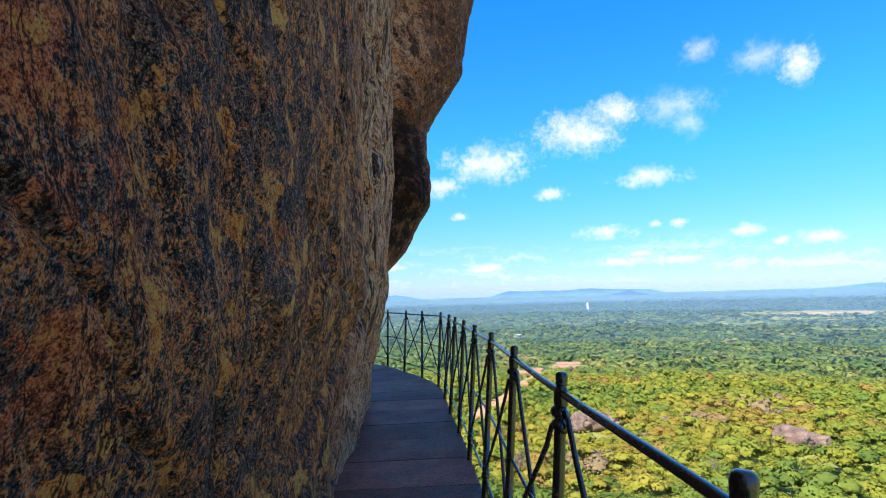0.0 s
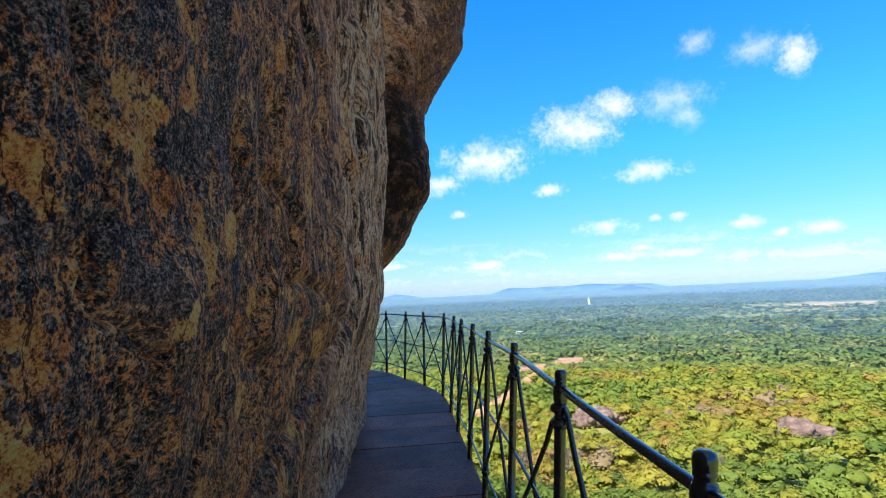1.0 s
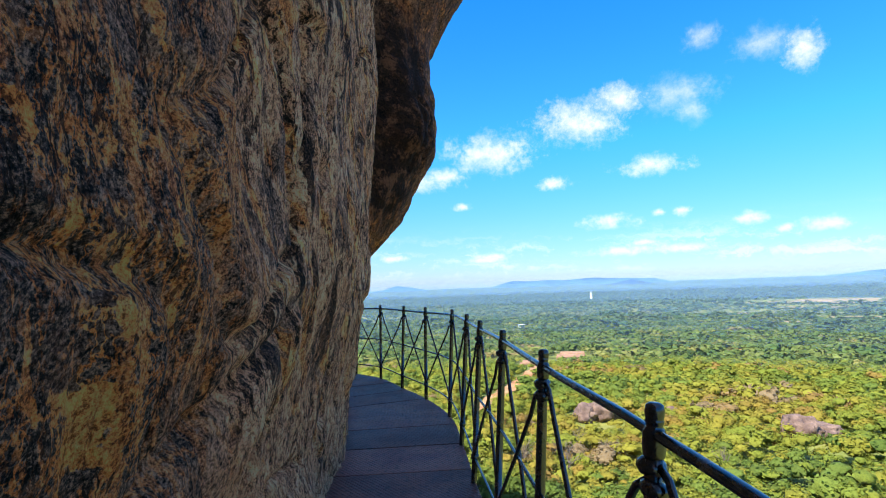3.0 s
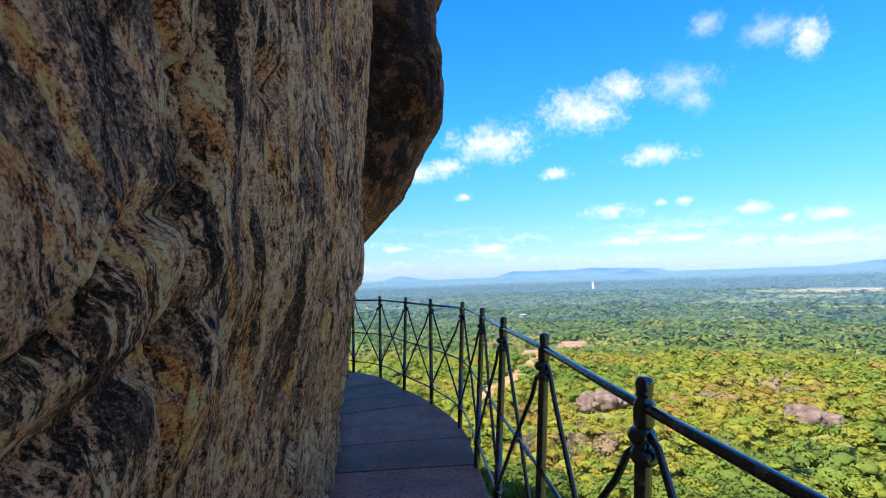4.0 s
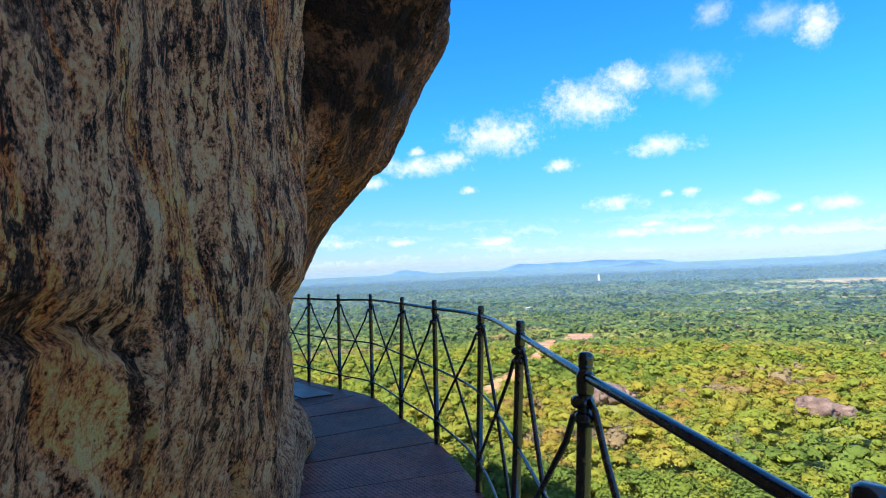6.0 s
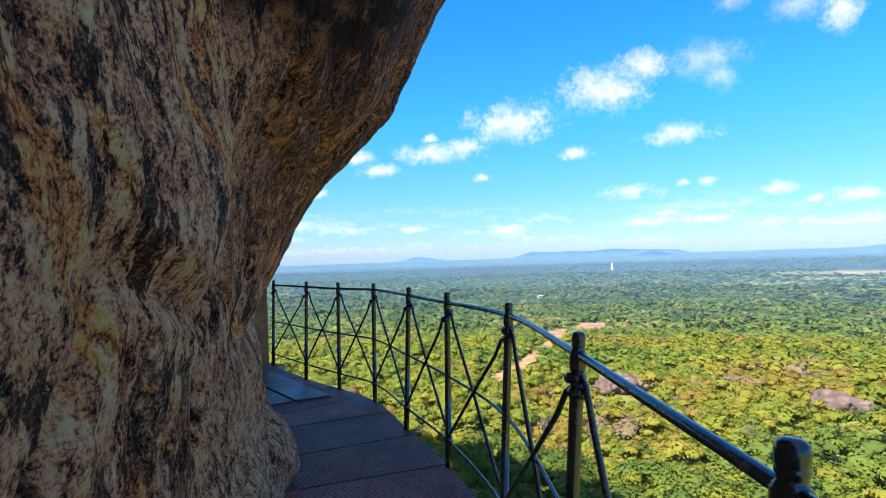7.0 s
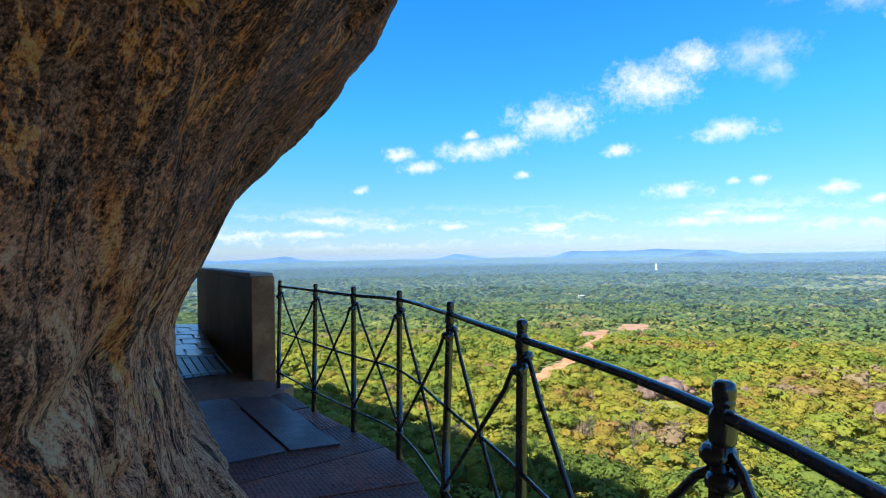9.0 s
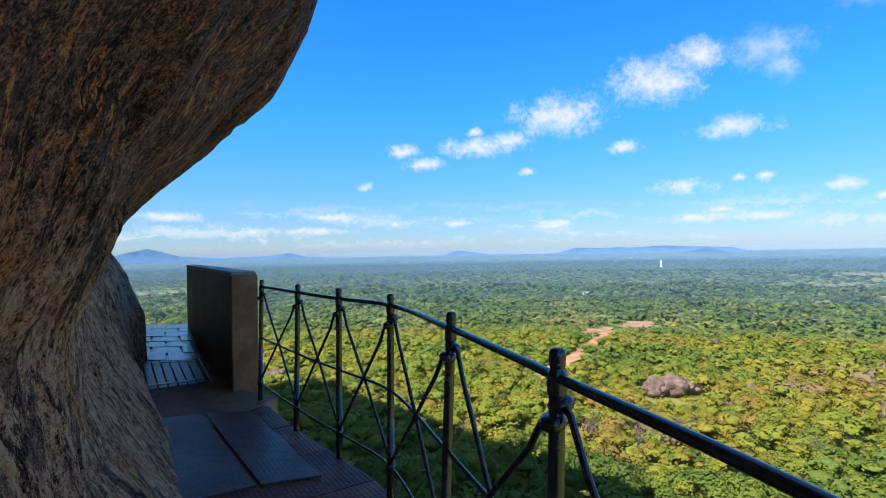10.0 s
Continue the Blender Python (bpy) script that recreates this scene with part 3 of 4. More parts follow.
build_deck()


def build_landing():
    """Threshold, laid sheets, grating and wet paving between the parapet and the rock."""
    base = new("landing_slab", None)
    tagged(base, "brown concrete landing with loose iron sheets and wet paving", "landing", kind="structure")
    part("threshold", slab([(-3.0, 12.75), (-3.62, 12.98), (-4.15, 13.3), (-5.6, 14.2), (-6.2, 13.2), (-4.3, 11.4), (-3.2, 11.2)], -.35, .012, .006), CONCRETE, base)
    part("paving_bed", slab([(-4.0, 13.2), (-7.9, 18.0), (-11.0, 17.6), (-6.6, 13.2)], -.35, -.01), PAVING, base)
    rng = random.Random(3)
    a, b = Vector((-5.05, 14.4, 0)), Vector((-7.75, 17.9, 0))
    c, d = Vector((-6.9, 14.2, 0)), Vector((-9.8, 17.4, 0))
    for i in range(7):
        for j in range(4):
            def at(u, v):
                return a.lerp(b, u).lerp(c.lerp(d, u), v)
            u0, u1 = (i + .03) / 7, (i + .97) / 7
            sh = .5 * (i % 2) / 4
            v0, v1 = max(0, (j + .03) / 4 - sh), min(1, (j + .97) / 4 - sh * .99)
            q = [at(u0, v0), at(u1, v0), at(u1, v1), at(u0, v1)]
            if v1 - v0 < .05:
                continue
            part("paving_stone", slab([(p.x, p.y) for p in q], -.02, .012 + rng.uniform(-.006, .008), .006), PAVING, base)
    grate = holder("floor_grating", (0, 0, 0))
    tagged(grate, "grey slatted floor grating set in the landing", "grating")
    a, b = Vector((-4.52, 12.79, 0)), Vector((-4.11, 13.2, 0))
    c, d = Vector((-5.75, 14.15, 0)), Vector((-5.08, 14.35, 0))
    for i in range(6):
        u0, u1 = (i + .07) / 6, (i + .93) / 6
        q = [a.lerp(b, u0), a.lerp(b, u1), c.lerp(d, u1), c.lerp(d, u0)]
        part("slat", slab([(p.x, p.y) for p in q], .012, .034, .004), TIMBER, grate)
    for u in (.1, .9):
        p, q = a.lerp(c, u), b.lerp(d, u)
        n = (c - a).normalized() * .03
        part("cross_strip", slab([(v.x, v.y) for v in (p - n, q - n, q + n, p + n)], .034, .040, .001), STEEL, grate)
    part("edge_strip", rod([(-4.05, 13.2, .04), (-5.0, 14.32, .04)], .014, 6), STEEL, grate, "bright steel edge")
    for k, q in enumerate(([(-3.74, 11.94), (-3.43, 12.14), (-2.13, 10.83), (-2.5, 10.5)], [(-3.40, 12.15), (-3.02, 12.28), (-1.78, 11.02), (-2.10, 10.84)])):
        sheet = part("iron_sheet", slab(q, -.012, .0165 + .002 * k, .002), SHEET)
        tagged(sheet, "smooth dark iron sheet laid on the walkway", "metal sheet", "sheets on the walkway")


build_landing()


def build_parapet():
    wall = holder("parapet_wall")
    tagged(wall, "old polished brown plaster parapet wall, top painted pale for sky sheen", "wall", kind="structure")
    line = [Vector(p) for p in ((-3.60, 12.90, 0), (-4.45, 13.9, 0), (-5.4, 15.05, 0), (-6.6, 16.4, 0), (-7.75, 17.8, 0))]
    offs = []
    for i, p in enumerate(line):
        d = (line[min(i + 1, 4)] - line[max(i - 1, 0)]).normalized()
        offs.append(Vector((d.y, -d.x, 0)))
    for name, t0, t1, lo, hi, mat in (("wall_body", .012, .25, -.8, 1.22, MIRROR), ("wall_top", .0, .262, 1.22, 1.275, PALE_TOP)):
        bm = bmesh.new()
        rings = []
        for p, o in zip(line, offs):
            rings.append([bm.verts.new(q) for q in (p + o * t0 + Vector((0, 0, lo)), p + o * t1 + Vector((0, 0, lo)),
                                                    p + o * t1 + Vector((0, 0, hi)), p + o * t0 + Vector((0, 0, hi)))])
        for r, s in zip(rings, rings[1:]):
            for k in range(4):
                bm.faces.new((r[k], r[(k + 1) % 4], s[(k + 1) % 4], s[k]))
        bm.faces.new(rings[0][::-1])
        bm.faces.new(rings[-1])
        bmesh.ops.recalc_face_normals(bm, faces=bm.faces)
        bmesh.ops.bevel(bm, geom=bm.edges[:], offset=.012, segments=2, affect='EDGES')
        part(name, bm, mat, wall)
    p, o = line[0], offs[0]
    d = Vector((o.y, -o.x, 0))
    q = [p - o * .003, p + o * .268, p + o * .268 + d * .05, p - o * .003 + d * .05]
    part("end_face", slab([(v.x, v.y) for v in q], -.8, 1.24, .012), PLASTER, wall, "brown plaster end, painted lighter as lit")


build_parapet()


# ---------------------------------------------------------------- railing
RAIL_TOP, RAIL_MID, RAIL_LOW = 1.133, .63, .18


def post_points(i):
    x, y, dx, dy = POSTS[i]
    return lambda h: Vector((x + dx * h / 1.2, y + dy * h / 1.2, h))


def build_railing():
    rail = holder("railing")
    tagged(rail, "black painted iron railing with crossed braces along the drop", "railing")
    rng = random.Random(11)
    shaft = [(.024, -.22), (.023, .0), (.0225, .17), (.029, .172), (.029, .205), (.0225, .207), (.021, .6), (.0205, 1.0), (.0205, 1.085)]
    cap = [(.0205, 1.085), (.0235, 1.09), (.0255, 1.108), (.0255, 1.14), (.0215, 1.148), (.0185, 1.152), (.0185, 1.158), (.0205, 1.161), (.0205, 1.167), (.019, 1.169), (.0205, 1.172), (.0215, 1.188), (.019, 1.199), (.011, 1.204)]
    lump = [(.0, -.017), (.026, -.016), (.034, -.006), (.034, .008), (.026, .017), (.0, .018)]
    for i, (x, y, dx, dy) in enumerate(POSTS):
        turn = Vector((dx / 1.2, dy / 1.2, 1)).to_track_quat("Z", "Y").to_matrix().to_4x4()
        m = Matrix.Translation((x, y, 0)) @ turn
        bm = lathe(shaft, 12)
        bm.transform(m)
        post = part("post", bm, IRON, rail, smooth=True)
        bm = lathe(cap, 14)
        bm.transform(m)
        part("finial", bm, IRON, post, smooth=True)
        for h, side in ((1.062, .012), (1.022, -.012)):
            bm = lathe(lump, 10)
            bm.transform(m @ Matrix.Translation((side, 0, h)) @ Euler((rng.uniform(-.3, .3), rng.uniform(-.3, .3), 0)).to_matrix().to_4x4())
            part("collar", bm, IRON, post, smooth=True)
    for h, r, name in ((RAIL_TOP, .0130, "top_rail"), (RAIL_MID, .0085, "middle_rail"), (RAIL_LOW, .0085, "bottom_rail")):
        pts = [post_points(i)(h) for i in range(len(POSTS))]
        fine = []
        for i in range(len(pts) - 1):
            a, b, c, d = pts[max(i - 1, 0)], pts[i], pts[i + 1], pts[min(i + 2, len(pts) - 1)]
            for k in range(6):
                u = k / 6
                v = .5 * (2 * b + (c - a) * u + (2 * a - 5 * b + 4 * c - d) * u * u + (3 * b - a - 3 * c + d) * u ** 3)
                v.z += .004 * math.sin(i * 2.3 + u * 3.1)
                fine.append(v)
        fine.append(pts[-1])
        part(name, rod(fine, r, 10), IRON, rail, smooth=True)
    for i in range(len(POSTS) - 1):
        a, b = post_points(i), post_points(i + 1)
        out = (b(0) - a(0)).normalized()
        nrm = Vector((out.y, -out.x, 0))
        for s, (p, q, top) in enumerate(((a, b, 1.058), (b, a, 1.022))):
            t, l = p(top), q(RAIL_LOW + .01)
            d = (l - t)
            e = Vector((d.x, d.y, 0)).normalized()
            off = nrm * (.016 if s else -.016)
            bow = rng.uniform(-.006, .006)
            pts = [t + off * .5 + e * .015 + Vector((0, 0, .008)), t + e * .045 + off + Vector((0, 0, -.012)),
                   t + d * .13 + off, t + d * .5 + off * .8 + nrm * bow, t + d * .92 + off * .6, l]
            part("brace", rod(pts, .0098, 8), IRON, rail, smooth=True)


build_railing()


# ---------------------------------------------------------------- trees
def arrays_mesh(name, verts, tris, tints, rounds, mat):
    me = bpy.data.meshes.new(name)
    nv, nf = len(verts), len(tris)
    me.vertices.add(nv)
    me.vertices.foreach_set("co", np.ascontiguousarray(verts, np.float32).ravel())
    me.loops.add(nf * 3)
    me.loops.foreach_set("vertex_index", np.ascontiguousarray(tris, np.int32).ravel())
    me.polygons.add(nf)
    me.polygons.foreach_set("loop_start", np.arange(nf, dtype=np.int32) * 3)
    for key, values in (("tint", tints), ("round", rounds)):
        at = me.attributes.new(key, "FLOAT_VECTOR", "POINT")
        at.data.foreach_set("vector", np.ascontiguousarray(values, np.float32).ravel())
    me.update(calc_edges=True)
    me.materials.append(mat)
    return me


def ball():
    bm = bmesh.new()
    bmesh.ops.create_icosphere(bm, subdivisions=1, radius=1)
    v = np.array([w.co[:] for w in bm.verts])
    f = np.array([[w.index for w in q.verts] for q in bm.faces])
    bm.free()
    return v, f


BALL_V, BALL_F = ball()


def crown(rng, leaves, lobes, leaf, flat=.75, solid=True, core=.85):
    """A crown about one unit in radius, base at z = 0: uneven lobes with leaf clumps over them.
    Gives vertices, triangles, a tone for each vertex and its rounded normal."""
    centres = rng.normal(0, .42, (lobes, 3)) * (1, 1, .3) + (0, 0, .75)
    radii = rng.uniform(.30, .56, lobes)
    vs, fs, gs, ns = [], [], [], []
    count = 0
    if solid:
        for c, r in zip(centres, radii):
            v = BALL_V * r * core * rng.uniform(.72, 1.1, (len(BALL_V), 1)) * (1, 1, .85) + c
            vs.append(v)
            fs.append(BALL_F + count)
            gs.append(np.full(len(v), rng.uniform(0, 1)))
            ns.append(BALL_V * .5 + (v - (0, 0, .3)) * .45 + (0, 0, .35))
            count += len(v)
    if leaves:
        pick = rng.integers(0, lobes, leaves)
        d = rng.normal(0, 1, (leaves, 3))
        d[:, 2] = np.abs(d[:, 2]) - .35
        d /= np.linalg.norm(d, axis=1)[:, None]
        c = centres[pick] + d * radii[pick][:, None] * rng.uniform(.75, 1.2, (leaves, 1))
        nrm = d + rng.normal(0, .26, (leaves, 3))
        nrm /= np.linalg.norm(nrm, axis=1)[:, None]
        t = np.cross(nrm, rng.normal(0, 1, (leaves, 3)))
        t /= np.linalg.norm(t, axis=1)[:, None]
        b = np.cross(nrm, t)
        size = leaf * rng.uniform(.6, 1.4, (leaves, 1))
        v = np.stack([c + t * size, c + b * size * .75, c - t * size, c - b * size * .75], 1).reshape(-1, 3)
        k = np.arange(leaves)[:, None] * 4 + count
        vs.append(v)
        fs.append(np.concatenate([k + (0, 1, 2), k + (0, 2, 3)]))
        gs.append(np.repeat(rng.uniform(0, 1, leaves), 4))
        ns.append(np.repeat(d * .5 + (c - (0, 0, .3)) * .45 + (0, 0, .35), 4, axis=0))
    v, n = np.concatenate(vs), np.concatenate(ns)
    v[:, 2] *= flat
    n /= np.linalg.norm(n, axis=1)[:, None]
    return v, np.concatenate(fs), np.concatenate(gs), n


def scatter(r0, r1, spacing, az0, az1, rng):
    """Jittered places in a sector of the plain."""
    n = int(2 * r1 / spacing) + 2
    gx, gy = np.meshgrid(np.arange(n) - n / 2, np.arange(n) - n / 2)
    p = (np.stack([gx.ravel(), gy.ravel()], 1) + rng.uniform(-.45, .45, (n * n, 2))) * spacing
    r, a = np.hypot(p[:, 0], p[:, 1]), np.degrees(np.arctan2(p[:, 0], p[:, 1]))
    return p[(r >= r0) & (r < r1) & (a > az0) & (a < az1)]


# open places on the plain: x, y, radius
CLEAR = [(40, 201, 9), (48, 207, 8), (103, 177, 9), (62, 296, 8), (92, 548, 24), (46, 490, 20), (100, 586, 24), (133, 592, 16),
         (-131, 314, 5), (-111, 214, 6), (91, 1150, 22)]
AVENUE = [(-2, 215), (4, 240), (24, 330), (47, 440), (62, 540)]
FIELDS = [(1034, 1717, 170, 45), (758, 1134, 95, 17), (582, 1057, 50, 13), (647, 1371, 110, 16), (1200, 1735, 150, 40), (-993, 1216, 130, 30), (900, 1480, 90, 20)]


def open_ground(p):
    keep = np.ones(len(p), bool)
    for x, y, r in CLEAR:
        keep &= np.hypot(p[:, 0] - x, p[:, 1] - y) > r
        # sight line towards the walkway stays low
        d = np.hypot(x, y)
        ux, uy = x / d, y / d
        along, side = p[:, 0] * ux + p[:, 1] * uy, np.abs(p[:, 0] * uy - p[:, 1] * ux)
        keep &= ~((along > d - r * 2.6) & (along < d) & (side < r * .9))
    for (x0, y0), (x1, y1) in zip(AVENUE, AVENUE[1:]):
        l = math.hypot(x1 - x0, y1 - y0)
        ux, uy = (x1 - x0) / l, (y1 - y0) / l
        along = (p[:, 0] - x0) * ux + (p[:, 1] - y0) * uy
        keep &= ~((np.abs((p[:, 0] - x0) * uy - (p[:, 1] - y0) * ux) < 7.5) & (along > -6) & (along < l + 6))
    for x, y, a, b in FIELDS:
        d = math.hypot(x, y)
        ux, uy = x / d, y / d
        along, side = (p[:, 0] - x) * ux + (p[:, 1] - y) * uy, np.abs((p[:, 0] - x) * uy - (p[:, 1] - y) * ux)
        keep &= ~((np.abs(along) < b * 2.4) & (side < a))
    return p[keep]


def woods(name, places, kinds, size, mat, seed, label):
    rng = np.random.default_rng(seed)
    vs, fs, ts, ns = [], [], [], []
    count = 0
    pick = rng.integers(0, len(kinds), len(places))
    drift = np.array([noise.fractal(Vector((x * .012, y * .012, 3.0)), 1.0, 2.0, 3) for x, y in places])
    for (x, y), k, dr in zip(places, pick, drift):
        cv, cf, cg, cn = kinds[k]
        s = size * min(1.5, .55 + rng.gamma(2.2, .2))
        a = rng.uniform(0, 6.28)
        ca, sa = math.cos(a) * s, math.sin(a) * s
        h = s * rng.uniform(.7, 1.1)
        v = np.empty_like(cv)
        v[:, 0] = cv[:, 0] * ca - cv[:, 1] * sa + x
        v[:, 1] = cv[:, 0] * sa + cv[:, 1] * ca + y
        v[:, 2] = cv[:, 2] * h + float(ground_z(x, y)) + .25 * s
        vs.append(v)
        fs.append(cf + count)
        count += len(v)
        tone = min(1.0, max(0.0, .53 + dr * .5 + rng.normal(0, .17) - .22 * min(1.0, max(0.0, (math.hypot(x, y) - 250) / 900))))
        t = np.zeros((len(cv), 3))
        t[:, 0], t[:, 1] = tone, cg
        ts.append(t)
        r = np.empty_like(cn)
        r[:, 0], r[:, 1], r[:, 2] = (cn[:, 0] * ca - cn[:, 1] * sa) / s, (cn[:, 0] * sa + cn[:, 1] * ca) / s, cn[:, 2]
        ns.append(r)
    v, t = np.concatenate(vs), np.concatenate(ts)
    ob = new(name, arrays_mesh(name, v, np.concatenate(fs), t, np.concatenate(ns), mat))
    tagged(ob, label, "woods", kind="stuff")


def thin(p, r0, r1, rng, rising):
    """Lets a stand of trees thin out between two distances."""
    u = np.clip((np.hypot(p[:, 0], p[:, 1]) - r0) / (r1 - r0), 0, 1)
    return p[rng.uniform(0, 1, len(p)) < (u if rising else 1 - u)]


def build_woods():
    rng = np.random.default_rng(21)
    near_kinds = [crown(rng, 220, 5, .078, .8) for _ in range(9)]
    mid_kinds = [crown(rng, 54, 3, .125, .75) for _ in range(9)]
    outer_kinds = [crown(rng, 16, 3, .30, .7, False) for _ in range(8)]
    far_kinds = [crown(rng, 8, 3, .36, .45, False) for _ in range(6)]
    woods("near_woods", open_ground(scatter(112, 260, 4.7, -58, 52, rng)), near_kinds, 3.9, LEAF, 1, "dense yellow-green dry-zone forest below the cliff")
    woods("mid_woods", open_ground(scatter(260, 520, 5.6, -56, 51, rng)), mid_kinds, 4.9, LEAF, 2, "dense yellow-green forest with scattered orange crowns")
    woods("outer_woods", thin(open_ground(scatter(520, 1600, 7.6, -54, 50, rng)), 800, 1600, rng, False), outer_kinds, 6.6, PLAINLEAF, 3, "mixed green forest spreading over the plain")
    woods("far_woods", thin(open_ground(scatter(800, 3600, 21, -52, 48, rng)), 800, 1500, rng, True), far_kinds, 13.5, HAZED_LEAF, 4, "distant tree cover with haze painted into its leaf colour")


build_woods()


def tree_parts(rng, seed):
    """One tree close below the cliff: trunk with limbs, and a leafy crown."""
    tree = holder("tree")
    r = random.Random(seed)
    bm = bmesh.new()
    top = Vector((r.uniform(-.5, .5), r.uniform(-.5, .5), 4.2))
    rod([(0, 0, -1.5), (r.uniform(-.2, .2), r.uniform(-.2, .2), 2), top], [.34, .26, .17], 7, bm)
    for k in range(6):
        a = k * 1.05 + r.uniform(-.3, .3)
        e = top + Vector((math.cos(a) * 2.4, math.sin(a) * 2.4, r.uniform(1.0, 2.6)))
        rod([top - Vector((0, 0, r.uniform(.2, 1.4))), top.lerp(e, .5) + Vector((0, 0, .4)), e], [.13, .09, .03], 5, bm)
    part("trunk", bm, BARK, tree)
    v, f, g, rounded = crown(rng, 1600, 9, .07, .8)
    v = v * 4.6 + np.array((0, 0, 2.6))
    t = np.zeros((len(v), 3))
    t[:, 0], t[:, 1] = r.uniform(.12, .6), g
    ob = new("crown", arrays_mesh("crown", v, f, t, rounded, LEAF))
    ob.parent = tree
    return tagged(tree, "leafy green tree on the slope under the cliff", "tree", "trees under the cliff")


def build_near_trees():
    rng = np.random.default_rng(8)
    kinds = [tree_parts(rng, 30 + k) for k in range(6)]
    places = scatter(62, 112, 7.2, -56, 52, rng)
    for k, (x, y) in enumerate(places):
        s = rng.uniform(.7, 1.25)
        m = pose(x, y, float(ground_z(x, y)), 0, 0, rng.uniform(0, 360)) @ Matrix.Scale(s, 4)
        if k < len(kinds):
            kinds[k].matrix_basis = m
        else:
            c = copy_thing(kinds[k % len(kinds)], m)
            c.scale = (s, s, s)


build_near_trees()


def bare_tree(x, y, seed, height):
    """A leafless tree with pale twigs."""
    r = random.Random(seed)
    bm = bmesh.new()

    def limb(p, d, length, rad, level):
        e = p + d * length
        rod([p, p.lerp(e, .5) + Vector((r.uniform(-.1, .1), r.uniform(-.1, .1), 0)) * length, e], [rad, rad * .8, rad * .55], 5 if level < 2 else 3, bm)
        if level < 4:
            for _ in range(3 if level else 5):
                n = (d + Vector((r.uniform(-.8, .8), r.uniform(-.8, .8), r.uniform(-.2, .5)))).normalized()
                limb(p.lerp(e, r.uniform(.6, 1)), n, length * r.uniform(.55, .8), rad * .5, level + 1)

    limb(Vector((0, 0, 0)), Vector((0, 0, 1)), height * .34, height * .022, 0)
    ob = part("bare_tree", bm, BARK)
    ob.location = (x, y, float(ground_z(x, y)) - .3)
    tagged(ob, "leafless pale grey tree among green crowns", "tree", "bare trees")


for k, (x, y) in enumerate(((17.8, 143.8), (26.6, 153.2), (10, 139), (33, 147), (-20, 133), (21, 136), (58, 137))):
    bare_tree(x, y, 50 + k, 9 + k % 3 * 1.5)


# ---------------------------------------------------------------- boulders, ruins, far marks
def boulder(x, y, size, seed, squash=.6, mat=BOULDER):
    bm = bmesh.new()
    bmesh.ops.create_icosphere(bm, subdivisions=4, radius=1)
    off = Vector((seed * 3.7, seed * 1.3, 0))
    for v in bm.verts:
        n = noise.fractal(v.co * 1.1 + off, 1.0, 2.0, 4)
        k = noise.cell_vector(v.co * 1.3 + off).x
        v.co = Vector((v.co.x * size[0], v.co.y * size[1], v.co.z * size[2])) * (.84 + .30 * n + .17 * k - .16 * max(0.0, 1 - abs(noise.noise(v.co * 1.9 + off)) * 9))
    ob = part("boulder", bm, mat, smooth=True)
    ob.location = (x, y, float(ground_z(x, y)) + size[2] * squash)
    tagged(ob, "large weathered pinkish grey boulder standing among trees", "boulder", "boulders on the plain")


boulder(38, 203, (5, 5, 4), 1)
boulder(44, 205, (6, 5.5, 4.6), 2)
boulder(50, 209, (5, 5, 3.6), 3)
boulder(100, 178, (6, 6, 4.6), 4)
boulder(107, 179, (5.5, 5, 3), 5)
boulder(-111, 214, (5, 5, 4), 6)
boulder(70, 205, (4, 4, 3), 7)


def strip(name, pts, width, mat, label, category, lift=.6):
    verts, faces = [], []
    dense = []
    for (x0, y0), (x1, y1) in zip(pts, pts[1:]):
        for k in range(20):
            dense.append((x0 + (x1 - x0) * k / 20, y0 + (y1 - y0) * k / 20))
    dense.append(pts[-1])
    for i, (x, y) in enumerate(dense):
        a, b = dense[max(i - 1, 0)], dense[min(i + 1, len(dense) - 1)]
        dx, dy = b[0] - a[0], b[1] - a[1]
        l = math.hypot(dx, dy)
        w2 = width * (.5 + .12 * math.sin(i * .9))
        for s in (-1, 1):
            px, py = x + s * dy / l * w2, y - s * dx / l * w2
            verts.append((px, py, float(ground_z(px, py)) + lift + 2.0))
    for i in range(len(dense) - 1):
        faces.append((2 * i, 2 * i + 1, 2 * i + 3, 2 * i + 2))
    ob = new(name, mesh_of(name, verts, faces, mat))
    tagged(ob, label, category, kind="structure")


strip("dirt_avenue", AVENUE, 8.5, DIRT, "pale dirt avenue running through the forest", "road")


def ruin(x, y, w2, d2, h, levels, label):
    ob = holder("brick_ruin", (x, y, float(ground_z(x, y)) - 1))
    ob.rotation_euler.z = -math.atan2(x, y)
    for k in range(levels):
        s = 1 - k * .22
        part("terrace", slab([(-w2 * s, -d2 * s), (w2 * s, -d2 * s), (w2 * s, d2 * s), (-w2 * s, d2 * s)], h * k, h * (k + 1), .3), BRICK, ob)
    tagged(ob, label, "ruin", "brick terraces")


ruin(92, 552, 14, 10, 4.5, 1, "low red brick terrace ruin in a clearing")
ruin(47, 492, 11, 9, 2.4, 2, "stepped brick platform at the end of the avenue")
ruin(100, 590, 13, 8, 5, 1, "low red brick terrace ruin in a clearing")
ruin(133, 595, 9, 6, 4, 1, "small red brick terrace ruin in a clearing")
ruin(-131, 316, 3, 3, 3, 2, "small orange brick shrine among trees")

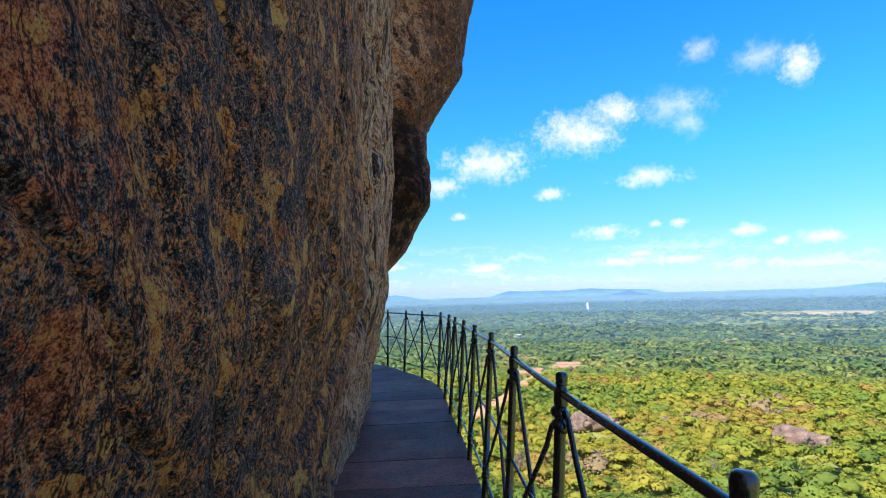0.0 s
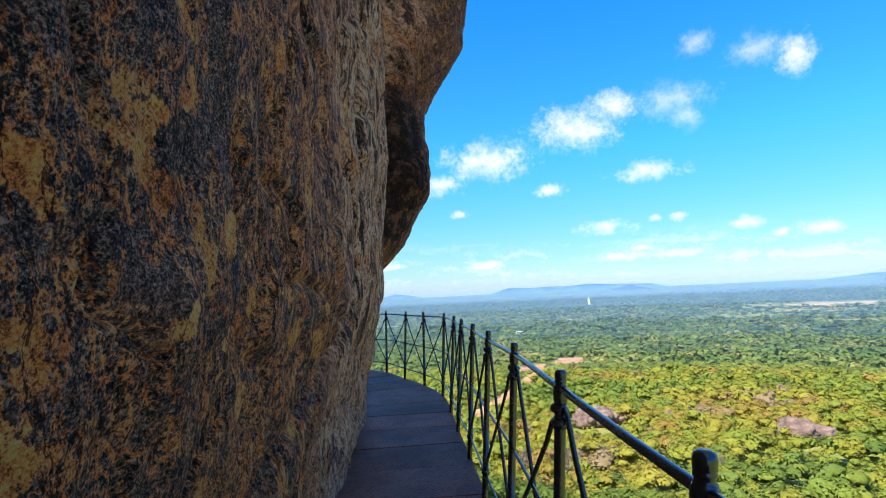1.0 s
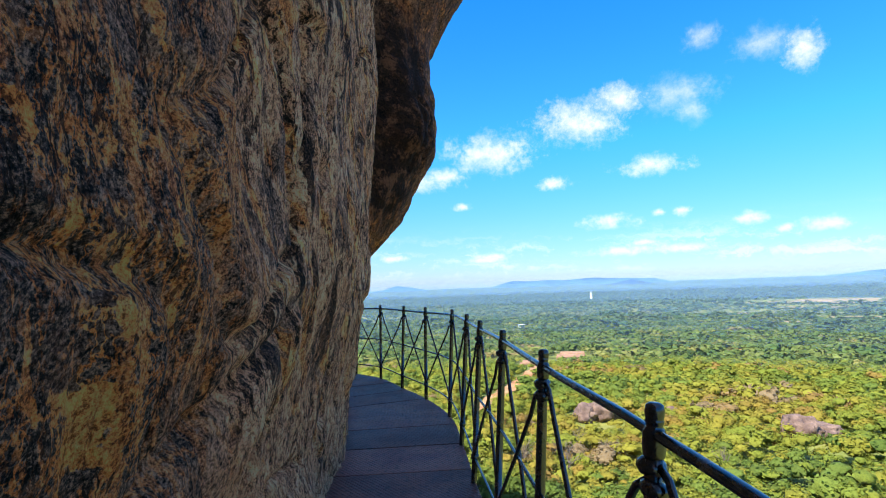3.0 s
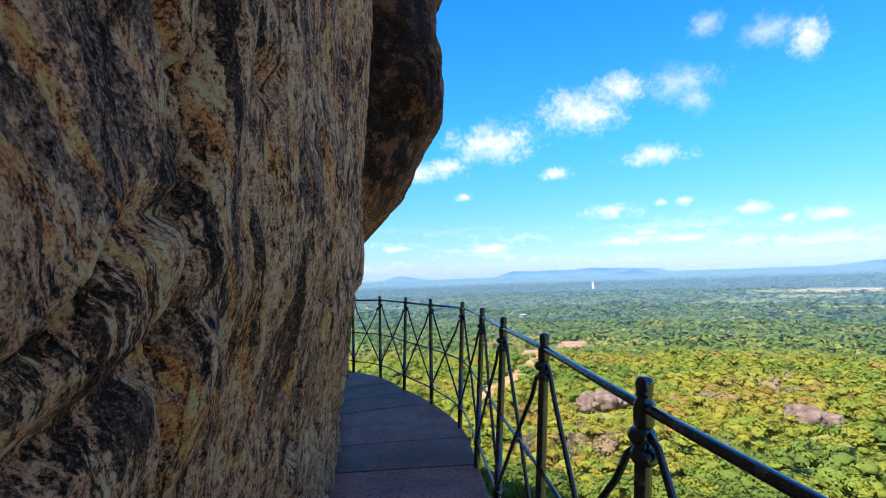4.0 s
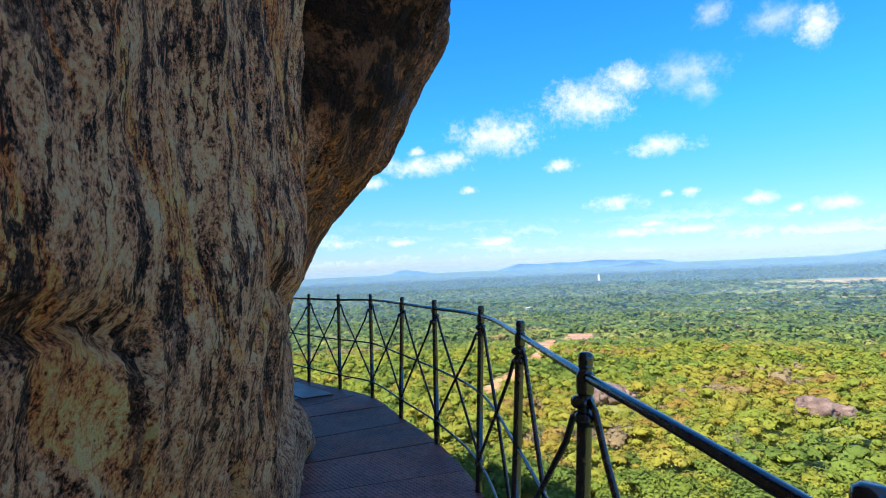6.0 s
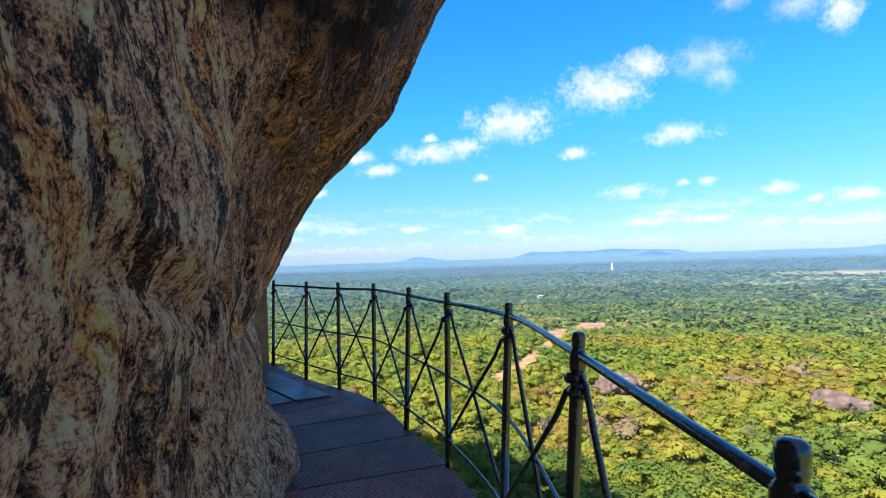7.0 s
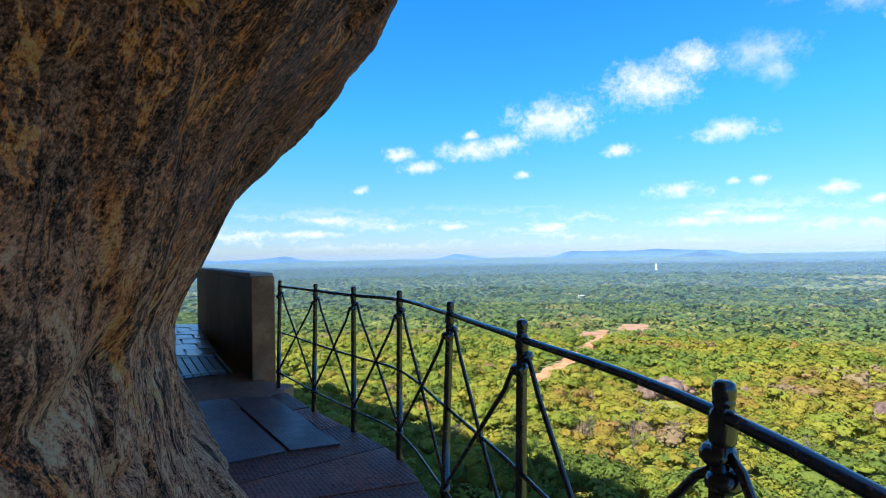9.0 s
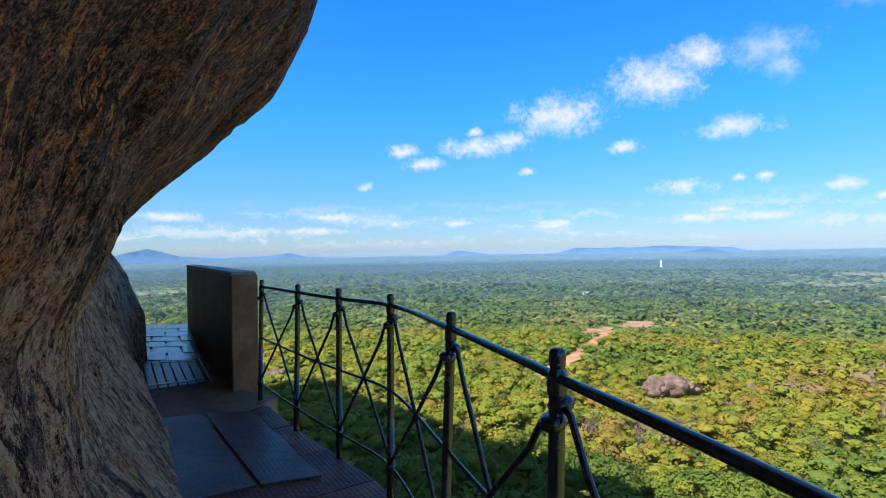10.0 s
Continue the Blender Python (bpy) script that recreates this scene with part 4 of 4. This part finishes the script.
for x, y, a, b in FIELDS:
    d = math.hypot(x, y)
    ux, uy = x / d, y / d
    verts, outline = [], []
    for k in range(28):
        q = 2 * math.pi * k / 28
        rr = 1 + .22 * math.sin(3 * q + x) + .12 * math.sin(5 * q + y)
        s, f = math.cos(q) * a * rr, math.sin(q) * b * 2 * rr
        px, py = x + ux * f + uy * s, y + uy * f - ux * s
        verts.append((px, py, float(ground_z(px, py)) + 3.0))
    ob = new("dry_field", mesh_of("dry_field", verts, [tuple(range(28))], FIELD))
    tagged(ob, "pale dry clearing in the distant woods", "field", "dry fields", kind="structure")


def far_statue(x, y, h):
    ob = part("white_statue", lathe([(h * .20, 0), (h * .19, h * .15), (h * .13, h * .2), (h * .12, h * .6), (h * .15, h * .72), (h * .06, h * .82),
                                     (h * .075, h * .9), (h * .04, h)], 12), WHITE, smooth=True)
    ob.location = (x, y, float(ground_z(x, y)) + 6)
    tagged(ob, "tall plain white standing statue far out on the plain", "statue")


far_statue(512, 2440, 34)


def far_house(x, y, w2, d2, h):
    house = holder("white_house", (x, y, float(ground_z(x, y)) + 3))
    house.rotation_euler.z = -math.atan2(x, y) + .3
    part("wall", slab([(-w2, -d2), (w2, -d2), (w2, d2), (-w2, d2)], -4, h), WHITE, house)
    bm = bmesh.new()
    c = [bm.verts.new(p) for p in ((-w2 * 1.1, -d2 * 1.2, h), (w2 * 1.1, -d2 * 1.2, h), (w2 * 1.1, d2 * 1.2, h), (-w2 * 1.1, d2 * 1.2, h), (-w2 * 1.1, 0, h * 1.6), (w2 * 1.1, 0, h * 1.6))]
    for f in ((0, 1, 5, 4), (2, 3, 4, 5), (0, 4, 3), (1, 2, 5), (3, 2, 1, 0)):
        bm.faces.new([c[k] for k in f])
    part("roof", bm, WHITE, house)
    tagged(house, "small white house seen far off among trees", "house", "far houses")


for x, y, w2 in ((91, 1150, 6), (633, 2313, 10), (820, 1900, 7), (-470, 1420, 6), (300, 1900, 5)):
    far_house(x, y, w2, w2 * .6, w2 * .5)


def hills(name, dist, ridge, mat, label):
    """A far ridge from azimuth and elevation of its crest."""
    az = np.linspace(ridge[0][0], ridge[-1][0], 160)
    el = np.interp(az, [p[0] for p in ridge], [p[1] for p in ridge])
    verts, faces = [], []
    for i, (a, e) in enumerate(zip(az, el)):
        e += noise.fractal(Vector((a * .8, 1.7, dist * .01)), 1.0, 2.0, 4) * .05
        for k, dd in ((0, 0.0), (1, 60.0), (2, 200.0)):
            d = dist + dd
            z = (-70.0, 1.45 + math.tan(radians(e)) * dist, -70.0)[k]
            verts.append((math.sin(radians(a)) * d, math.cos(radians(a)) * d, z))
    for i in range(159):
        for k in range(2):
            faces.append((i * 3 + k, (i + 1) * 3 + k, (i + 1) * 3 + k + 1, i * 3 + k + 1))
    ob = new(name, mesh_of(name, verts, faces, mat, True))
    tagged(ob, label, "hills", kind="structure")


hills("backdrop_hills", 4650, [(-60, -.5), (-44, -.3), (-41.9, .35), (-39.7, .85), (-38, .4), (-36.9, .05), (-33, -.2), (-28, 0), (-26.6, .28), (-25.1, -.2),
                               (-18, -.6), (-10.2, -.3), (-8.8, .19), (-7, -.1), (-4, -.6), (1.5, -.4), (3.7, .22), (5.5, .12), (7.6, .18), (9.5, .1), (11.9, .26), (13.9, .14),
                               (18, .02), (20, -.5), (25.5, -.5), (32, -.4), (36, .0), (40, -.4), (55, -.5)], HILL, "hills on the horizon, painted haze-blue and self-glowing")
hills("backdrop_knoll", 4450, [(13.4, -.55), (14.6, -.35), (15.9, -.06), (16.8, -.3), (18.4, -.55)], HILLDARK, "small hill before the ridge in a darker painted haze-blue, self-glowing")


def haze_sheet(dist, density):
    """An added see-through sheet imitating haze over the plain, leaning away as it rises and fading at its top."""
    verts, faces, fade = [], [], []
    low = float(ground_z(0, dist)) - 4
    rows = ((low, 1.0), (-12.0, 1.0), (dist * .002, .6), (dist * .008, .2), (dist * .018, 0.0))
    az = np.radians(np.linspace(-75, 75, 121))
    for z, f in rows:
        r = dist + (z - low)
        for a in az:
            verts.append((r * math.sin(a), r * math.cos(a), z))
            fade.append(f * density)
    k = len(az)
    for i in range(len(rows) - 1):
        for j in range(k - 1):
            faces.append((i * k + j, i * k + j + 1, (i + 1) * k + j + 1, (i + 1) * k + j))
    me = mesh_of("backdrop_haze_sheet", verts, faces, HAZE_SHEET, True)
    me.attributes.new("veil_amount", "FLOAT", "POINT").data.foreach_set("value", fade)
    tagged(new("backdrop_haze_sheet", me), "see-through pale blue sheet standing in for haze over the far plain", "haze", kind="structure")


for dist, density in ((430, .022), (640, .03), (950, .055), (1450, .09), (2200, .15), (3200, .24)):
    haze_sheet(dist, density)
